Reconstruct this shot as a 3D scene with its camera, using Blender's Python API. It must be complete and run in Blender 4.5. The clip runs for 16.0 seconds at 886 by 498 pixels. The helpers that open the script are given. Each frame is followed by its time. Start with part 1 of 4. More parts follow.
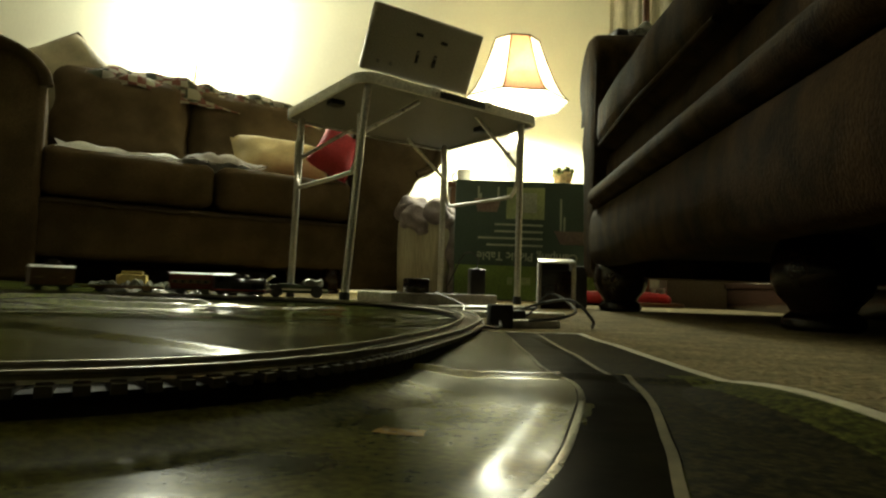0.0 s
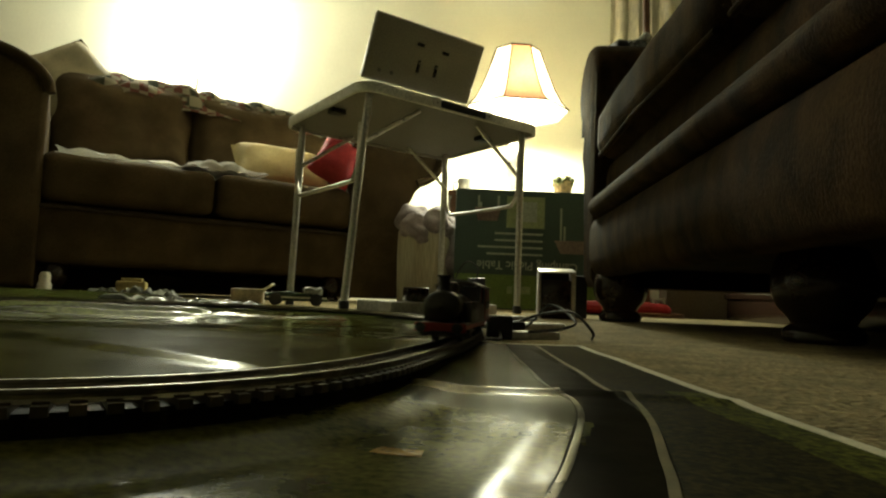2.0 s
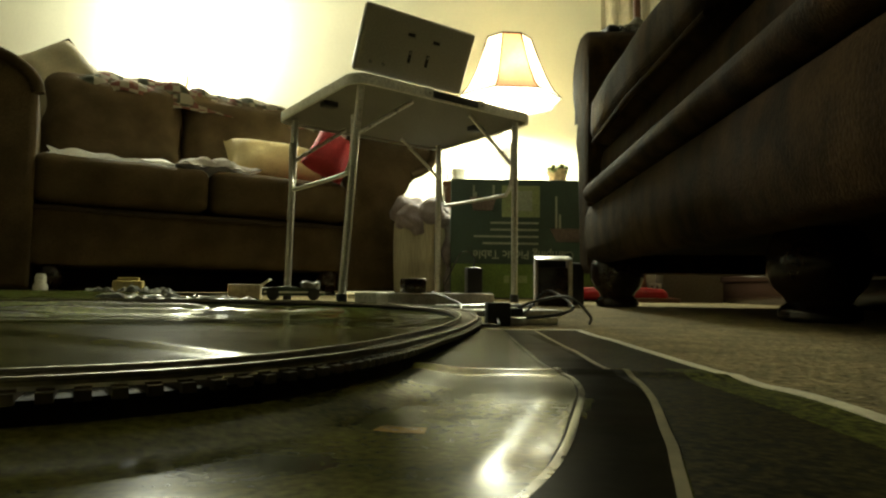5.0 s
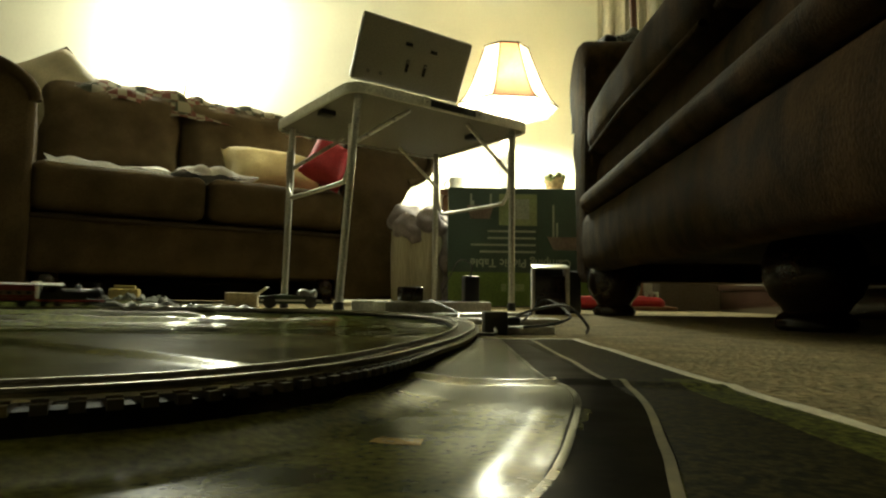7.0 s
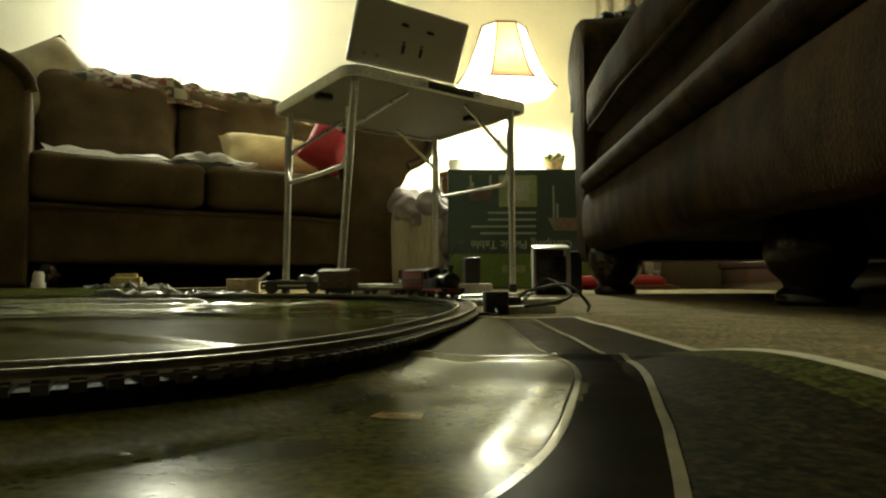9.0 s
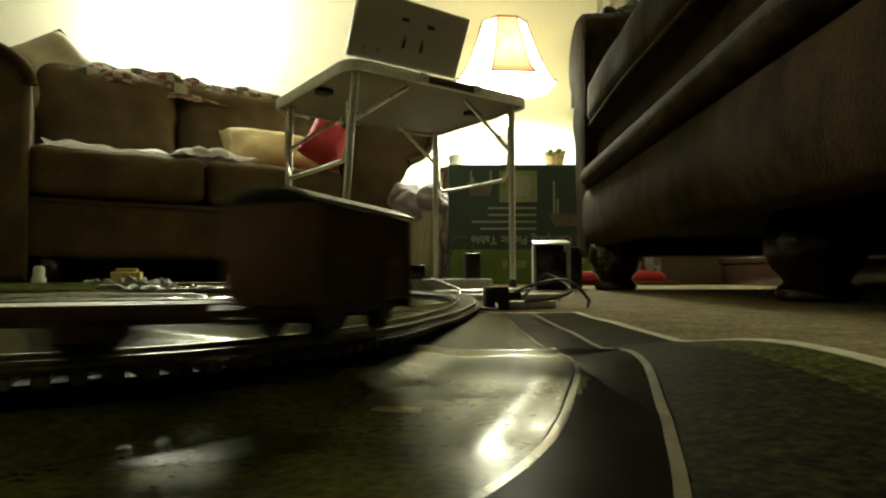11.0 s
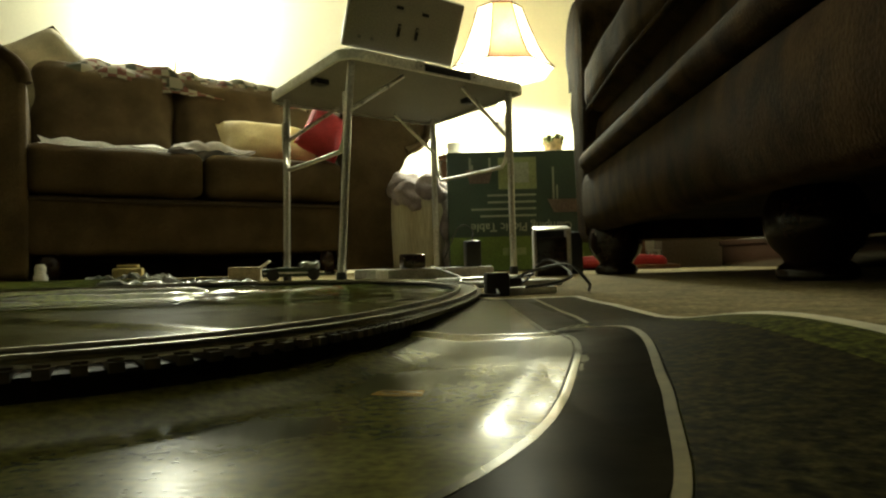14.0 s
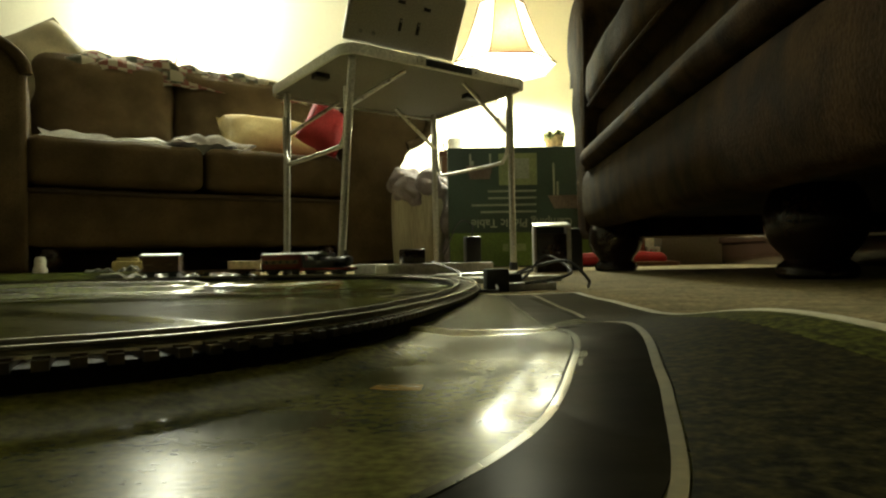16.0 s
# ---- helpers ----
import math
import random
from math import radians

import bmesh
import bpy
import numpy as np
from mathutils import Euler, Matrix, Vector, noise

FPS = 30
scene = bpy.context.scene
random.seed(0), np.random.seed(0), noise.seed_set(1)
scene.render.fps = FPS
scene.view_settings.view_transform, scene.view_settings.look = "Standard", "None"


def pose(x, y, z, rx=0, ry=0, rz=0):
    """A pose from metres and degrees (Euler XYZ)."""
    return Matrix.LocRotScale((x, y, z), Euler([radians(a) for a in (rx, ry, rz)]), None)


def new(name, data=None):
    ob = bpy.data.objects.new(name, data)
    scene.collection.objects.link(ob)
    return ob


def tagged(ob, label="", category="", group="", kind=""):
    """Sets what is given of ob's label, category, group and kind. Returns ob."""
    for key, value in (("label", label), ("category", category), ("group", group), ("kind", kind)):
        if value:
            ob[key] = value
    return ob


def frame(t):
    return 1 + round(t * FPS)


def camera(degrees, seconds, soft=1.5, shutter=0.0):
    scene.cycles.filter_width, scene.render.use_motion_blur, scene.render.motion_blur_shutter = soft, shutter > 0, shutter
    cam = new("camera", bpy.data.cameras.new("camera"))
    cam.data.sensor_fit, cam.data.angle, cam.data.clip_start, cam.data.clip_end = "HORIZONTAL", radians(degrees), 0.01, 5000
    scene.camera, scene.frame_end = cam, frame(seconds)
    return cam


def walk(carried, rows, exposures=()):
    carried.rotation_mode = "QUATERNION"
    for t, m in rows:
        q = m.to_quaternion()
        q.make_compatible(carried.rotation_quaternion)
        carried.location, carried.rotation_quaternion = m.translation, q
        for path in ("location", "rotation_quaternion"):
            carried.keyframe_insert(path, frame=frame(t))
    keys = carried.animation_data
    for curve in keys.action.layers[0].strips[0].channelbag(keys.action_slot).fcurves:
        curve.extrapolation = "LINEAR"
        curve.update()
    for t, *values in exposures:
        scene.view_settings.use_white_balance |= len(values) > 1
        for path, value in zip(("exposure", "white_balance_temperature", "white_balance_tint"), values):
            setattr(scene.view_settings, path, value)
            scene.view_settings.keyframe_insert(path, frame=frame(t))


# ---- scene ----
# ---- camera: stands on the play mat and settles slowly ----
cam = camera(72.0, 16.0, soft=2.2, shutter=0.5)
PATH = [
    (0.0, -0.0005, 0.0003, 0.0380, 3.71, -1.88, 0.42),
    (0.5, -0.0005, 0.0002, 0.0369, 3.29, -1.35, 0.42),
    (1.0, -0.0002, 0.0004, 0.0393, 4.36, -2.00, 0.40),
    (1.5, -0.0003, 0.0004, 0.0395, 4.18, -2.01, 0.39),
    (2.0, -0.0004, 0.0004, 0.0409, 4.45, -2.22, 0.40),
    (2.5, -0.0003, 0.0004, 0.0409, 4.34, -2.13, 0.46),
    (3.0, -0.0001, 0.0003, 0.0402, 4.11, -1.48, -0.11),
    (3.5, -0.0006, 0.0004, 0.0407, 4.87, -1.60, 0.39),
    (4.0, -0.0011, -0.0005, 0.0387, 4.43, -0.87, 0.24),
    (6.5, -0.0001, -0.0002, 0.0372, 3.48, -0.59, 0.09),
    (7.0, -0.0006, -0.0006, 0.0382, 4.45, -0.72, -0.12),
    (7.5, -0.0003, -0.0005, 0.0380, 4.07, -0.76, -0.12),
    (8.0, -0.0001, -0.0005, 0.0377, 3.88, -0.18, -0.08),
    (8.5, -0.0001, -0.0005, 0.0372, 3.67, -0.34, -0.07),
    (9.0, 0.0004, -0.0001, 0.0361, 2.87, 0.35, 0.03),
    (11.5, 0.0005, 0.0000, 0.0358, 2.43, 0.15, 0.07),
    (12.0, 0.0001, -0.0002, 0.0362, 2.86, -0.15, 0.03),
    (12.5, -0.0001, -0.0001, 0.0361, 2.72, -0.67, 0.02),
    (13.0, -0.0000, 0.0000, 0.0360, 2.65, -0.80, -0.00),
    (13.5, 0.0008, 0.0003, 0.0349, 1.68, 0.28, 0.12),
    (14.0, 0.0013, 0.0003, 0.0343, 1.41, 1.66, 0.16),
    (14.5, 0.0013, 0.0002, 0.0341, 1.13, 1.44, 0.13),
    (15.0, 0.0013, 0.0003, 0.0339, 0.94, 1.33, 0.13),
    (15.5, 0.0014, 0.0005, 0.0340, 0.86, 1.35, 0.14),
    (16.0, 0.0013, 0.0003, 0.0341, 0.99, 1.20, 0.14),
]
walk(cam, [(t, pose(x, y, z, 90 + p, r, w)) for t, x, y, z, p, r, w in PATH], exposures=[(0.0, 0.08, 6500, 10), (3.0, 0.20, 6500, 10), (8.0, 0.36, 6500, 10), (12.0, 0.48, 6500, 10), (16.0, 0.48, 6500, 10)])

# ---- world and large lights ----
world = bpy.data.worlds.new("night_room")
world.use_nodes = True
world.node_tree.nodes["Background"].inputs[0].default_value = (0.02, 0.02, 0.018, 1)
world.node_tree.nodes["Background"].inputs[1].default_value = 0.2
scene.world = world


def lamp_light(name, at, watts, size, colour):
    data = bpy.data.lights.new(name, "POINT")
    data.energy, data.shadow_soft_size, data.color = watts, size, colour
    ob = new(name, data)
    ob.location = at
    return ob


WARM = (0.97, 1.0, 0.72)
lamp_light("table_lamp_bulb", (0.309, 3.05, 1.075), 120, 0.075, WARM)
lamp_light("wall_lamp_bulb", (-1.54, 3.35, 1.53), 72, 0.05, (0.97, 1.0, 0.78))


# ---- materials ----
def mat(name, colour, rough=0.6, metal=0.0, vary=0.25, scale=12.0, bump=0.15, grain=180.0, second=None, coat=0.0, stretch=(1, 1, 1), spec=0.5, speck=0.45, waves=0.0, wave_size=18.0):
    m = bpy.data.materials.new(name)
    m.use_nodes = True
    nt = m.node_tree
    n, l = nt.nodes, nt.links
    b = n["Principled BSDF"]
    tc = n.new("ShaderNodeTexCoord")
    mp = n.new("ShaderNodeMapping")
    mp.inputs["Scale"].default_value = stretch
    l.new(tc.outputs["Object"], mp.inputs[0])
    big, fine = n.new("ShaderNodeTexNoise"), n.new("ShaderNodeTexNoise")
    big.inputs["Scale"].default_value, fine.inputs["Scale"].default_value = scale, grain
    big.inputs["Detail"].default_value = 5
    for t in (big, fine):
        l.new(mp.outputs[0], t.inputs["Vector"])
    ramp = n.new("ShaderNodeValToRGB")
    c2 = second or tuple(c * (1 - vary) for c in colour)
    ramp.color_ramp.elements[0].position, ramp.color_ramp.elements[1].position = 0.36, 0.64
    ramp.color_ramp.elements[0].color, ramp.color_ramp.elements[1].color = (*c2, 1), (*colour, 1)
    l.new(big.outputs["Fac"], ramp.inputs[0])
    mix = n.new("ShaderNodeMixRGB")
    mix.blend_type, mix.inputs[0].default_value = "MULTIPLY", speck
    l.new(ramp.outputs[0], mix.inputs[1])
    fr = n.new("ShaderNodeMapRange")
    fr.inputs[1].default_value, fr.inputs[2].default_value, fr.inputs[3].default_value, fr.inputs[4].default_value = 0.3, 0.7, 0.5, 1.4
    l.new(fine.outputs["Fac"], fr.inputs[0])
    l.new(fr.outputs[0], mix.inputs[2])
    l.new(mix.outputs[0], b.inputs["Base Color"])
    rr = n.new("ShaderNodeMapRange")
    rr.inputs[3].default_value, rr.inputs[4].default_value = rough * 0.8, min(1, rough * 1.2)
    l.new(big.outputs["Fac"], rr.inputs[0])
    l.new(rr.outputs[0], b.inputs["Roughness"])
    b.inputs["Metallic"].default_value, b.inputs["Coat Weight"].default_value = metal, coat
    b.inputs["Specular IOR Level"].default_value = spec
    bp = n.new("ShaderNodeBump")
    bp.inputs["Strength"].default_value, bp.inputs["Distance"].default_value = bump, 0.004
    l.new(fine.outputs["Fac"], bp.inputs["Height"])
    if waves:
        # long soft ripples of a film that does not lie flat
        wm, wn, wb = n.new("ShaderNodeMapping"), n.new("ShaderNodeTexNoise"), n.new("ShaderNodeBump")
        wm.inputs["Scale"].default_value, wm.inputs["Rotation"].default_value = (0.42, 1.25, 1), (0, 0, 0.16)
        wn.inputs["Scale"].default_value, wn.inputs["Detail"].default_value = wave_size, 1.5
        wb.inputs["Strength"].default_value, wb.inputs["Distance"].default_value = 1.0, waves
        l.new(tc.outputs["Object"], wm.inputs[0])
        l.new(wm.outputs[0], wn.inputs["Vector"])
        l.new(wn.outputs["Fac"], wb.inputs["Height"])
        l.new(bp.outputs[0], wb.inputs["Normal"])
        l.new(wb.outputs[0], b.inputs["Normal"])
    else:
        l.new(bp.outputs[0], b.inputs["Normal"])
    return m


def plaid(name, red, cream, dark):
    """Woven squares of three colours."""
    m = mat(name, red, 0.95, bump=0.6, spec=0.05)
    n, l = m.node_tree.nodes, m.node_tree.links
    tc = n.new("ShaderNodeTexCoord")
    one, two, mix = n.new("ShaderNodeTexChecker"), n.new("ShaderNodeTexChecker"), n.new("ShaderNodeMixRGB")
    one.inputs["Scale"].default_value, two.inputs["Scale"].default_value = 27.0, 17.0
    one.inputs["Color1"].default_value, one.inputs["Color2"].default_value = (*red, 1), (*cream, 1)
    two.inputs["Color1"].default_value, two.inputs["Color2"].default_value = (*dark, 1), (*cream, 1)
    big = n.new("ShaderNodeTexNoise")
    big.inputs["Scale"].default_value = 7.0
    ramp = n.new("ShaderNodeValToRGB")
    ramp.color_ramp.elements[0].position, ramp.color_ramp.elements[1].position = 0.47, 0.53
    for t in (one, two, big):
        l.new(tc.outputs["Object"], t.inputs["Vector"])
    l.new(big.outputs["Fac"], ramp.inputs[0])
    l.new(ramp.outputs[0], mix.inputs[0])
    l.new(one.outputs["Color"], mix.inputs[1])
    l.new(two.outputs["Color"], mix.inputs[2])
    l.new(mix.outputs[0], n["Principled BSDF"].inputs["Base Color"])
    return m


def glowing(name, colour, strength, base):
    m = mat(name, base, 0.8)
    b = m.node_tree.nodes["Principled BSDF"]
    b.inputs["Emission Color"].default_value, b.inputs["Emission Strength"].default_value = (*colour, 1), strength
    return m


def velour(m):
    """Short pile that catches light along its edge."""
    b = m.node_tree.nodes["Principled BSDF"]
    b.inputs["Sheen Weight"].default_value, b.inputs["Sheen Roughness"].default_value = 0.03, 0.4
    b.inputs["Sheen Tint"].default_value = (0.75, 0.62, 0.42, 1)
    return m


M = {
    "wall": mat("wall_paint", (0.70, 0.68, 0.53), 0.85, vary=0.08, scale=2.5, bump=0.02, grain=60, speck=0.05),
    "ceiling": mat("ceiling_paint", (0.78, 0.76, 0.66), 0.9, vary=0.06, scale=3, speck=0.05),
    "carpet": mat("carpet_pile", (0.29, 0.235, 0.125), 0.98, vary=0.35, scale=30, bump=1.0, grain=190, spec=0.05, speck=0.9),
    "sofa": mat("brown_chenille", (0.092, 0.064, 0.032), 0.95, second=(0.054, 0.037, 0.018), scale=7, bump=0.25, grain=420, spec=0.05, speck=0.6),
    "couch": velour(mat("mottled_brown_velour", (0.054, 0.032, 0.014), 0.9, second=(0.016, 0.0095, 0.0042), scale=22, bump=0.3, grain=380, spec=0.04, speck=0.5, stretch=(1, 1, 0.55))),
    "welt": mat("dark_piping", (0.05, 0.034, 0.018), 0.85, spec=0.2),
    "bun": mat("dark_stained_wood", (0.030, 0.015, 0.009), 0.2, vary=0.4, scale=9, bump=0.04, spec=0.5),
    "wood": mat("red_brown_wood", (0.20, 0.085, 0.035), 0.5, vary=0.4, scale=6, stretch=(1, 1, 0.15)),
    "trim": mat("bright_aluminium_trim", (0.93, 0.92, 0.87), 0.30, metal=0.0, vary=0.12, scale=15, bump=0.03),
    "alu": mat("brushed_aluminium", (0.62, 0.61, 0.57), 0.33, metal=0.9, vary=0.15, scale=15, bump=0.05),
    "board": mat("grey_table_board", (0.23, 0.215, 0.19), 0.6, vary=0.2, scale=5, bump=0.05),
    "rivet": mat("dull_steel", (0.35, 0.34, 0.31), 0.4, metal=1.0),
    "casing": mat("grey_plastic_casing", (0.46, 0.43, 0.36), 0.42, vary=0.12, scale=6, bump=0.05, grain=300),
    "black": mat("black_plastic", (0.012, 0.012, 0.012), 0.4, vary=0.3),
    "white": mat("white_plastic", (0.72, 0.71, 0.66), 0.35, vary=0.08, bump=0.03),
    "paper": mat("white_paper", (0.75, 0.73, 0.66), 0.7, vary=0.15, scale=10, bump=0.1),
    "linen": mat("pale_printed_linen", (0.66, 0.63, 0.57), 0.85, second=(0.42, 0.37, 0.32), scale=14, bump=0.2),
    "tan": mat("tan_cushion_cloth", (0.25, 0.21, 0.12), 0.85, second=(0.17, 0.14, 0.08), scale=7, bump=0.4, grain=240),
    "yellow": mat("mustard_cushion_cloth", (0.52, 0.42, 0.20), 0.85, second=(0.42, 0.33, 0.15), scale=9, bump=0.35, grain=240),
    "red": mat("red_cushion_cloth", (0.50, 0.035, 0.045), 0.8, vary=0.3, scale=10, bump=0.3),
    "shade": glowing("lit_cream_lampshade", (1.0, 0.88, 0.62), 0.46, (0.62, 0.54, 0.40)),
    "shade_pink": glowing("lit_pink_shade_panel", (1.0, 0.62, 0.38), 0.13, (0.36, 0.22, 0.14)),
    "seam": mat("brown_shade_braid", (0.08, 0.045, 0.02), 0.8),
    "globe": glowing("lit_frosted_glass", (1.0, 0.93, 0.70), 16.0, (0.8, 0.8, 0.75)),
    "brass": mat("aged_brass", (0.25, 0.17, 0.06), 0.35, metal=1.0, vary=0.3),
    "carton": mat("dark_green_carton", (0.048, 0.085, 0.062), 0.5, vary=0.25, scale=5, bump=0.06),
    "carton_light": mat("leaf_green_print", (0.15, 0.23, 0.045), 0.5, vary=0.2, scale=6, bump=0.05),
    "print_pale": mat("pale_green_print", (0.30, 0.36, 0.18), 0.55, vary=0.15),
    "print_white": mat("white_print", (0.36, 0.40, 0.33), 0.6, vary=0.1),
    "print_pink": mat("dusty_pink_print", (0.36, 0.27, 0.24), 0.6, vary=0.2),
    "plush": mat("mauve_plush", (0.33, 0.28, 0.29), 0.95, second=(0.20, 0.165, 0.17), scale=18, bump=0.8, grain=200),
    "bin": mat("beige_fabric_hamper", (0.47, 0.43, 0.31), 0.9, second=(0.33, 0.30, 0.21), scale=12, stretch=(1, 1, 0.08), bump=0.3),
    "wicker": mat("wicker", (0.34, 0.235, 0.10), 0.75, vary=0.5, scale=60, bump=0.8),
    "leaf": mat("dry_moss", (0.14, 0.15, 0.05), 0.9, vary=0.4, scale=40),
    "curtain": mat("beige_curtain", (0.68, 0.63, 0.48), 0.9, vary=0.15, scale=5, stretch=(1, 1, 0.1)),
    "shoe": mat("red_shoe_leather", (0.50, 0.015, 0.025), 0.35, vary=0.25, bump=0.05),
    "grey_box": mat("grey_cardboard", (0.20, 0.16, 0.12), 0.8, vary=0.15, scale=4),
    "mat_near": mat("glossy_printed_mat", (0.096, 0.090, 0.021), 0.21, second=(0.022, 0.024, 0.007), scale=15, stretch=(0.9, 1.2, 1), bump=0.012, grain=420, spec=0.020, speck=0.8, waves=0.0013, wave_size=20),
    "mat_far": mat("glossy_printed_field_mat", (0.110, 0.138, 0.024), 0.10, second=(0.028, 0.030, 0.014), scale=11, stretch=(0.7, 1.6, 1), bump=0.01, grain=200, spec=0.13, speck=0.9, waves=0.0075, wave_size=16),
    "road": mat("printed_asphalt", (0.014, 0.012, 0.007), 0.30, vary=0.4, scale=40, bump=0.01, spec=0.002, waves=0.0010, wave_size=17),
    "verge": mat("printed_grass_verge", (0.036, 0.031, 0.011), 0.6, second=(0.007, 0.006, 0.003), scale=300, bump=0.06, grain=500, spec=0.012, speck=0.9),
    "grass": mat("printed_bright_grass", (0.090, 0.094, 0.020), 0.6, second=(0.020, 0.022, 0.007), scale=300, bump=0.06, grain=500, spec=0.012, speck=0.9),
    "line": mat("printed_kerb_line", (0.155, 0.130, 0.062), 0.4, vary=0.4, scale=60, bump=0.03, spec=0.1),
    # Inner kerb colour sunk towards the mat's, painting the glare that hides it.
    "line_faint": mat("glare_dimmed_kerb_line", (0.058, 0.052, 0.024), 0.18, vary=0.4, scale=50, bump=0.02, spec=0.06),
    "orange": mat("printed_orange_patch", (0.22, 0.135, 0.038), 0.2, vary=0.4, scale=80, spec=0.1),
    "border": mat("white_mat_border", (0.66, 0.63, 0.48), 0.4, vary=0.15, scale=30, bump=0.03),
    "sleeper": mat("dark_brown_sleeper_plastic", (0.105, 0.082, 0.050), 0.42, vary=0.4, scale=50, bump=0.1),
    "track_shadow": mat("black_track_shadow", (0.010, 0.009, 0.007), 0.7, vary=0.3, scale=60, spec=0.1),
    "rail": mat("nickel_rail", (0.29, 0.27, 0.20), 0.38, metal=1.0, vary=0.3, scale=40),
    "loco": mat("black_engine_paint", (0.014, 0.013, 0.012), 0.35, vary=0.3, scale=60, bump=0.03),
    "engine_red": mat("engine_red_paint", (0.30, 0.018, 0.013), 0.45, vary=0.25, scale=60, bump=0.03),
    "crimson": mat("crimson_coach_paint", (0.22, 0.018, 0.012), 0.5, vary=0.25, scale=60, bump=0.03),
    "cream": mat("cream_coach_band", (0.26, 0.17, 0.09), 0.55, vary=0.25, scale=80),
    "bauxite": mat("brown_wagon_plastic", (0.135, 0.062, 0.034), 0.5, vary=0.25, scale=60, bump=0.05),
    "deck": mat("tan_wagon_floor", (0.52, 0.44, 0.29), 0.6, vary=0.2, scale=60),
    "roof": mat("pale_grey_roof", (0.30, 0.30, 0.27), 0.4, vary=0.12, scale=40),
    "wheel": mat("blackened_wheel", (0.03, 0.028, 0.026), 0.4, metal=0.6),
    "plastic_bag": mat("crumpled_clear_film", (0.26, 0.26, 0.22), 0.24, vary=0.4, scale=30, bump=0.2),
    "toy_yellow": mat("yellow_toy_plastic", (0.46, 0.36, 0.13), 0.4),
    "toy_green": mat("dark_green_toy_plastic", (0.03, 0.055, 0.03), 0.25, coat=0.6),
    "plaid_red": plaid("plaid_wool", (0.20, 0.080, 0.060), (0.36, 0.32, 0.23), (0.065, 0.068, 0.045)),
}


# ---- mesh helpers ----
def mesh(name, bm, material, smooth=True):
    me = bpy.data.meshes.new(name)
    bmesh.ops.recalc_face_normals(bm, faces=bm.faces[:])
    bm.to_mesh(me)
    bm.free()
    for mm in (material if isinstance(material, (list, tuple)) else [material]):
        me.materials.append(mm)
    if smooth:
        me.polygons.foreach_set("use_smooth", [True] * len(me.polygons))
        try:
            me.set_sharp_from_angle(angle=radians(38))
        except Exception:
            pass
    return me


def part(name, bm, material, parent=None, label="", smooth=True):
    ob = new(name, mesh(name, bm, material, smooth))
    if parent:
        ob.parent = parent
    if label:
        ob["label"] = label
    return ob


def thing(name, m, label, category, group="", kind=""):
    ob = new(name)
    ob.matrix_basis = m
    ob.empty_display_size = 0.02
    return tagged(ob, label, category, group, kind)


def add_box(bm, x0, y0, z0, x1, y1, z1, bevel=0.0, seg=2):
    b = bmesh.new()
    bmesh.ops.create_cube(b, size=1)
    bmesh.ops.scale(b, vec=(x1 - x0, y1 - y0, z1 - z0), verts=b.verts)
    bmesh.ops.translate(b, vec=((x0 + x1) / 2, (y0 + y1) / 2, (z0 + z1) / 2), verts=b.verts)
    if bevel:
        bmesh.ops.bevel(b, geom=b.edges[:], offset=bevel, segments=seg, affect="EDGES", profile=0.5)
    merge(bm, b)
    return bm


def merge(bm, b, m=None):
    if m:
        bmesh.ops.transform(b, matrix=m, verts=b.verts)
    tmp = bpy.data.meshes.new("t")
    b.to_mesh(tmp)
    b.free()
    bm.from_mesh(tmp)
    bpy.data.meshes.remove(tmp)


def box(x0, y0, z0, x1, y1, z1, bevel=0.0, seg=2):
    return add_box(bmesh.new(), x0, y0, z0, x1, y1, z1, bevel, seg)


def lathe(profile, seg=24, bm=None, m=None):
    """Turned solid from (radius, height) pairs."""
    b = bmesh.new()
    rings = []
    for r, z in profile:
        rings.append([b.verts.new((r * math.cos(2 * math.pi * i / seg), r * math.sin(2 * math.pi * i / seg), z)) for i in range(seg)])
    for a, c in zip(rings, rings[1:]):
        for i in range(seg):
            b.faces.new((a[i], a[(i + 1) % seg], c[(i + 1) % seg], c[i]))
    b.faces.new(rings[0][::-1])
    b.faces.new(rings[-1])
    bm = bm or bmesh.new()
    merge(bm, b, m)
    return bm


def tube(points, r, seg=10, bm=None):
    """Round bar along points."""
    b = bmesh.new()
    pts = [Vector(p) for p in points]
    rings, side = [], None
    for i, p in enumerate(pts):
        d = (pts[min(i + 1, len(pts) - 1)] - pts[max(i - 1, 0)]).normalized()
        if side is None:
            side = d.orthogonal().normalized()
        side = (side - d * side.dot(d)).normalized()
        up = d.cross(side)
        rr = r(i / (len(pts) - 1)) if callable(r) else r
        rings.append([b.verts.new(p + rr * (side * math.cos(2 * math.pi * k / seg) + up * math.sin(2 * math.pi * k / seg))) for k in range(seg)])
    for a, c in zip(rings, rings[1:]):
        for k in range(seg):
            b.faces.new((a[k], a[(k + 1) % seg], c[(k + 1) % seg], c[k]))
    b.faces.new(rings[0][::-1])
    b.faces.new(rings[-1])
    bm = bm or bmesh.new()
    merge(bm, b)
    return bm


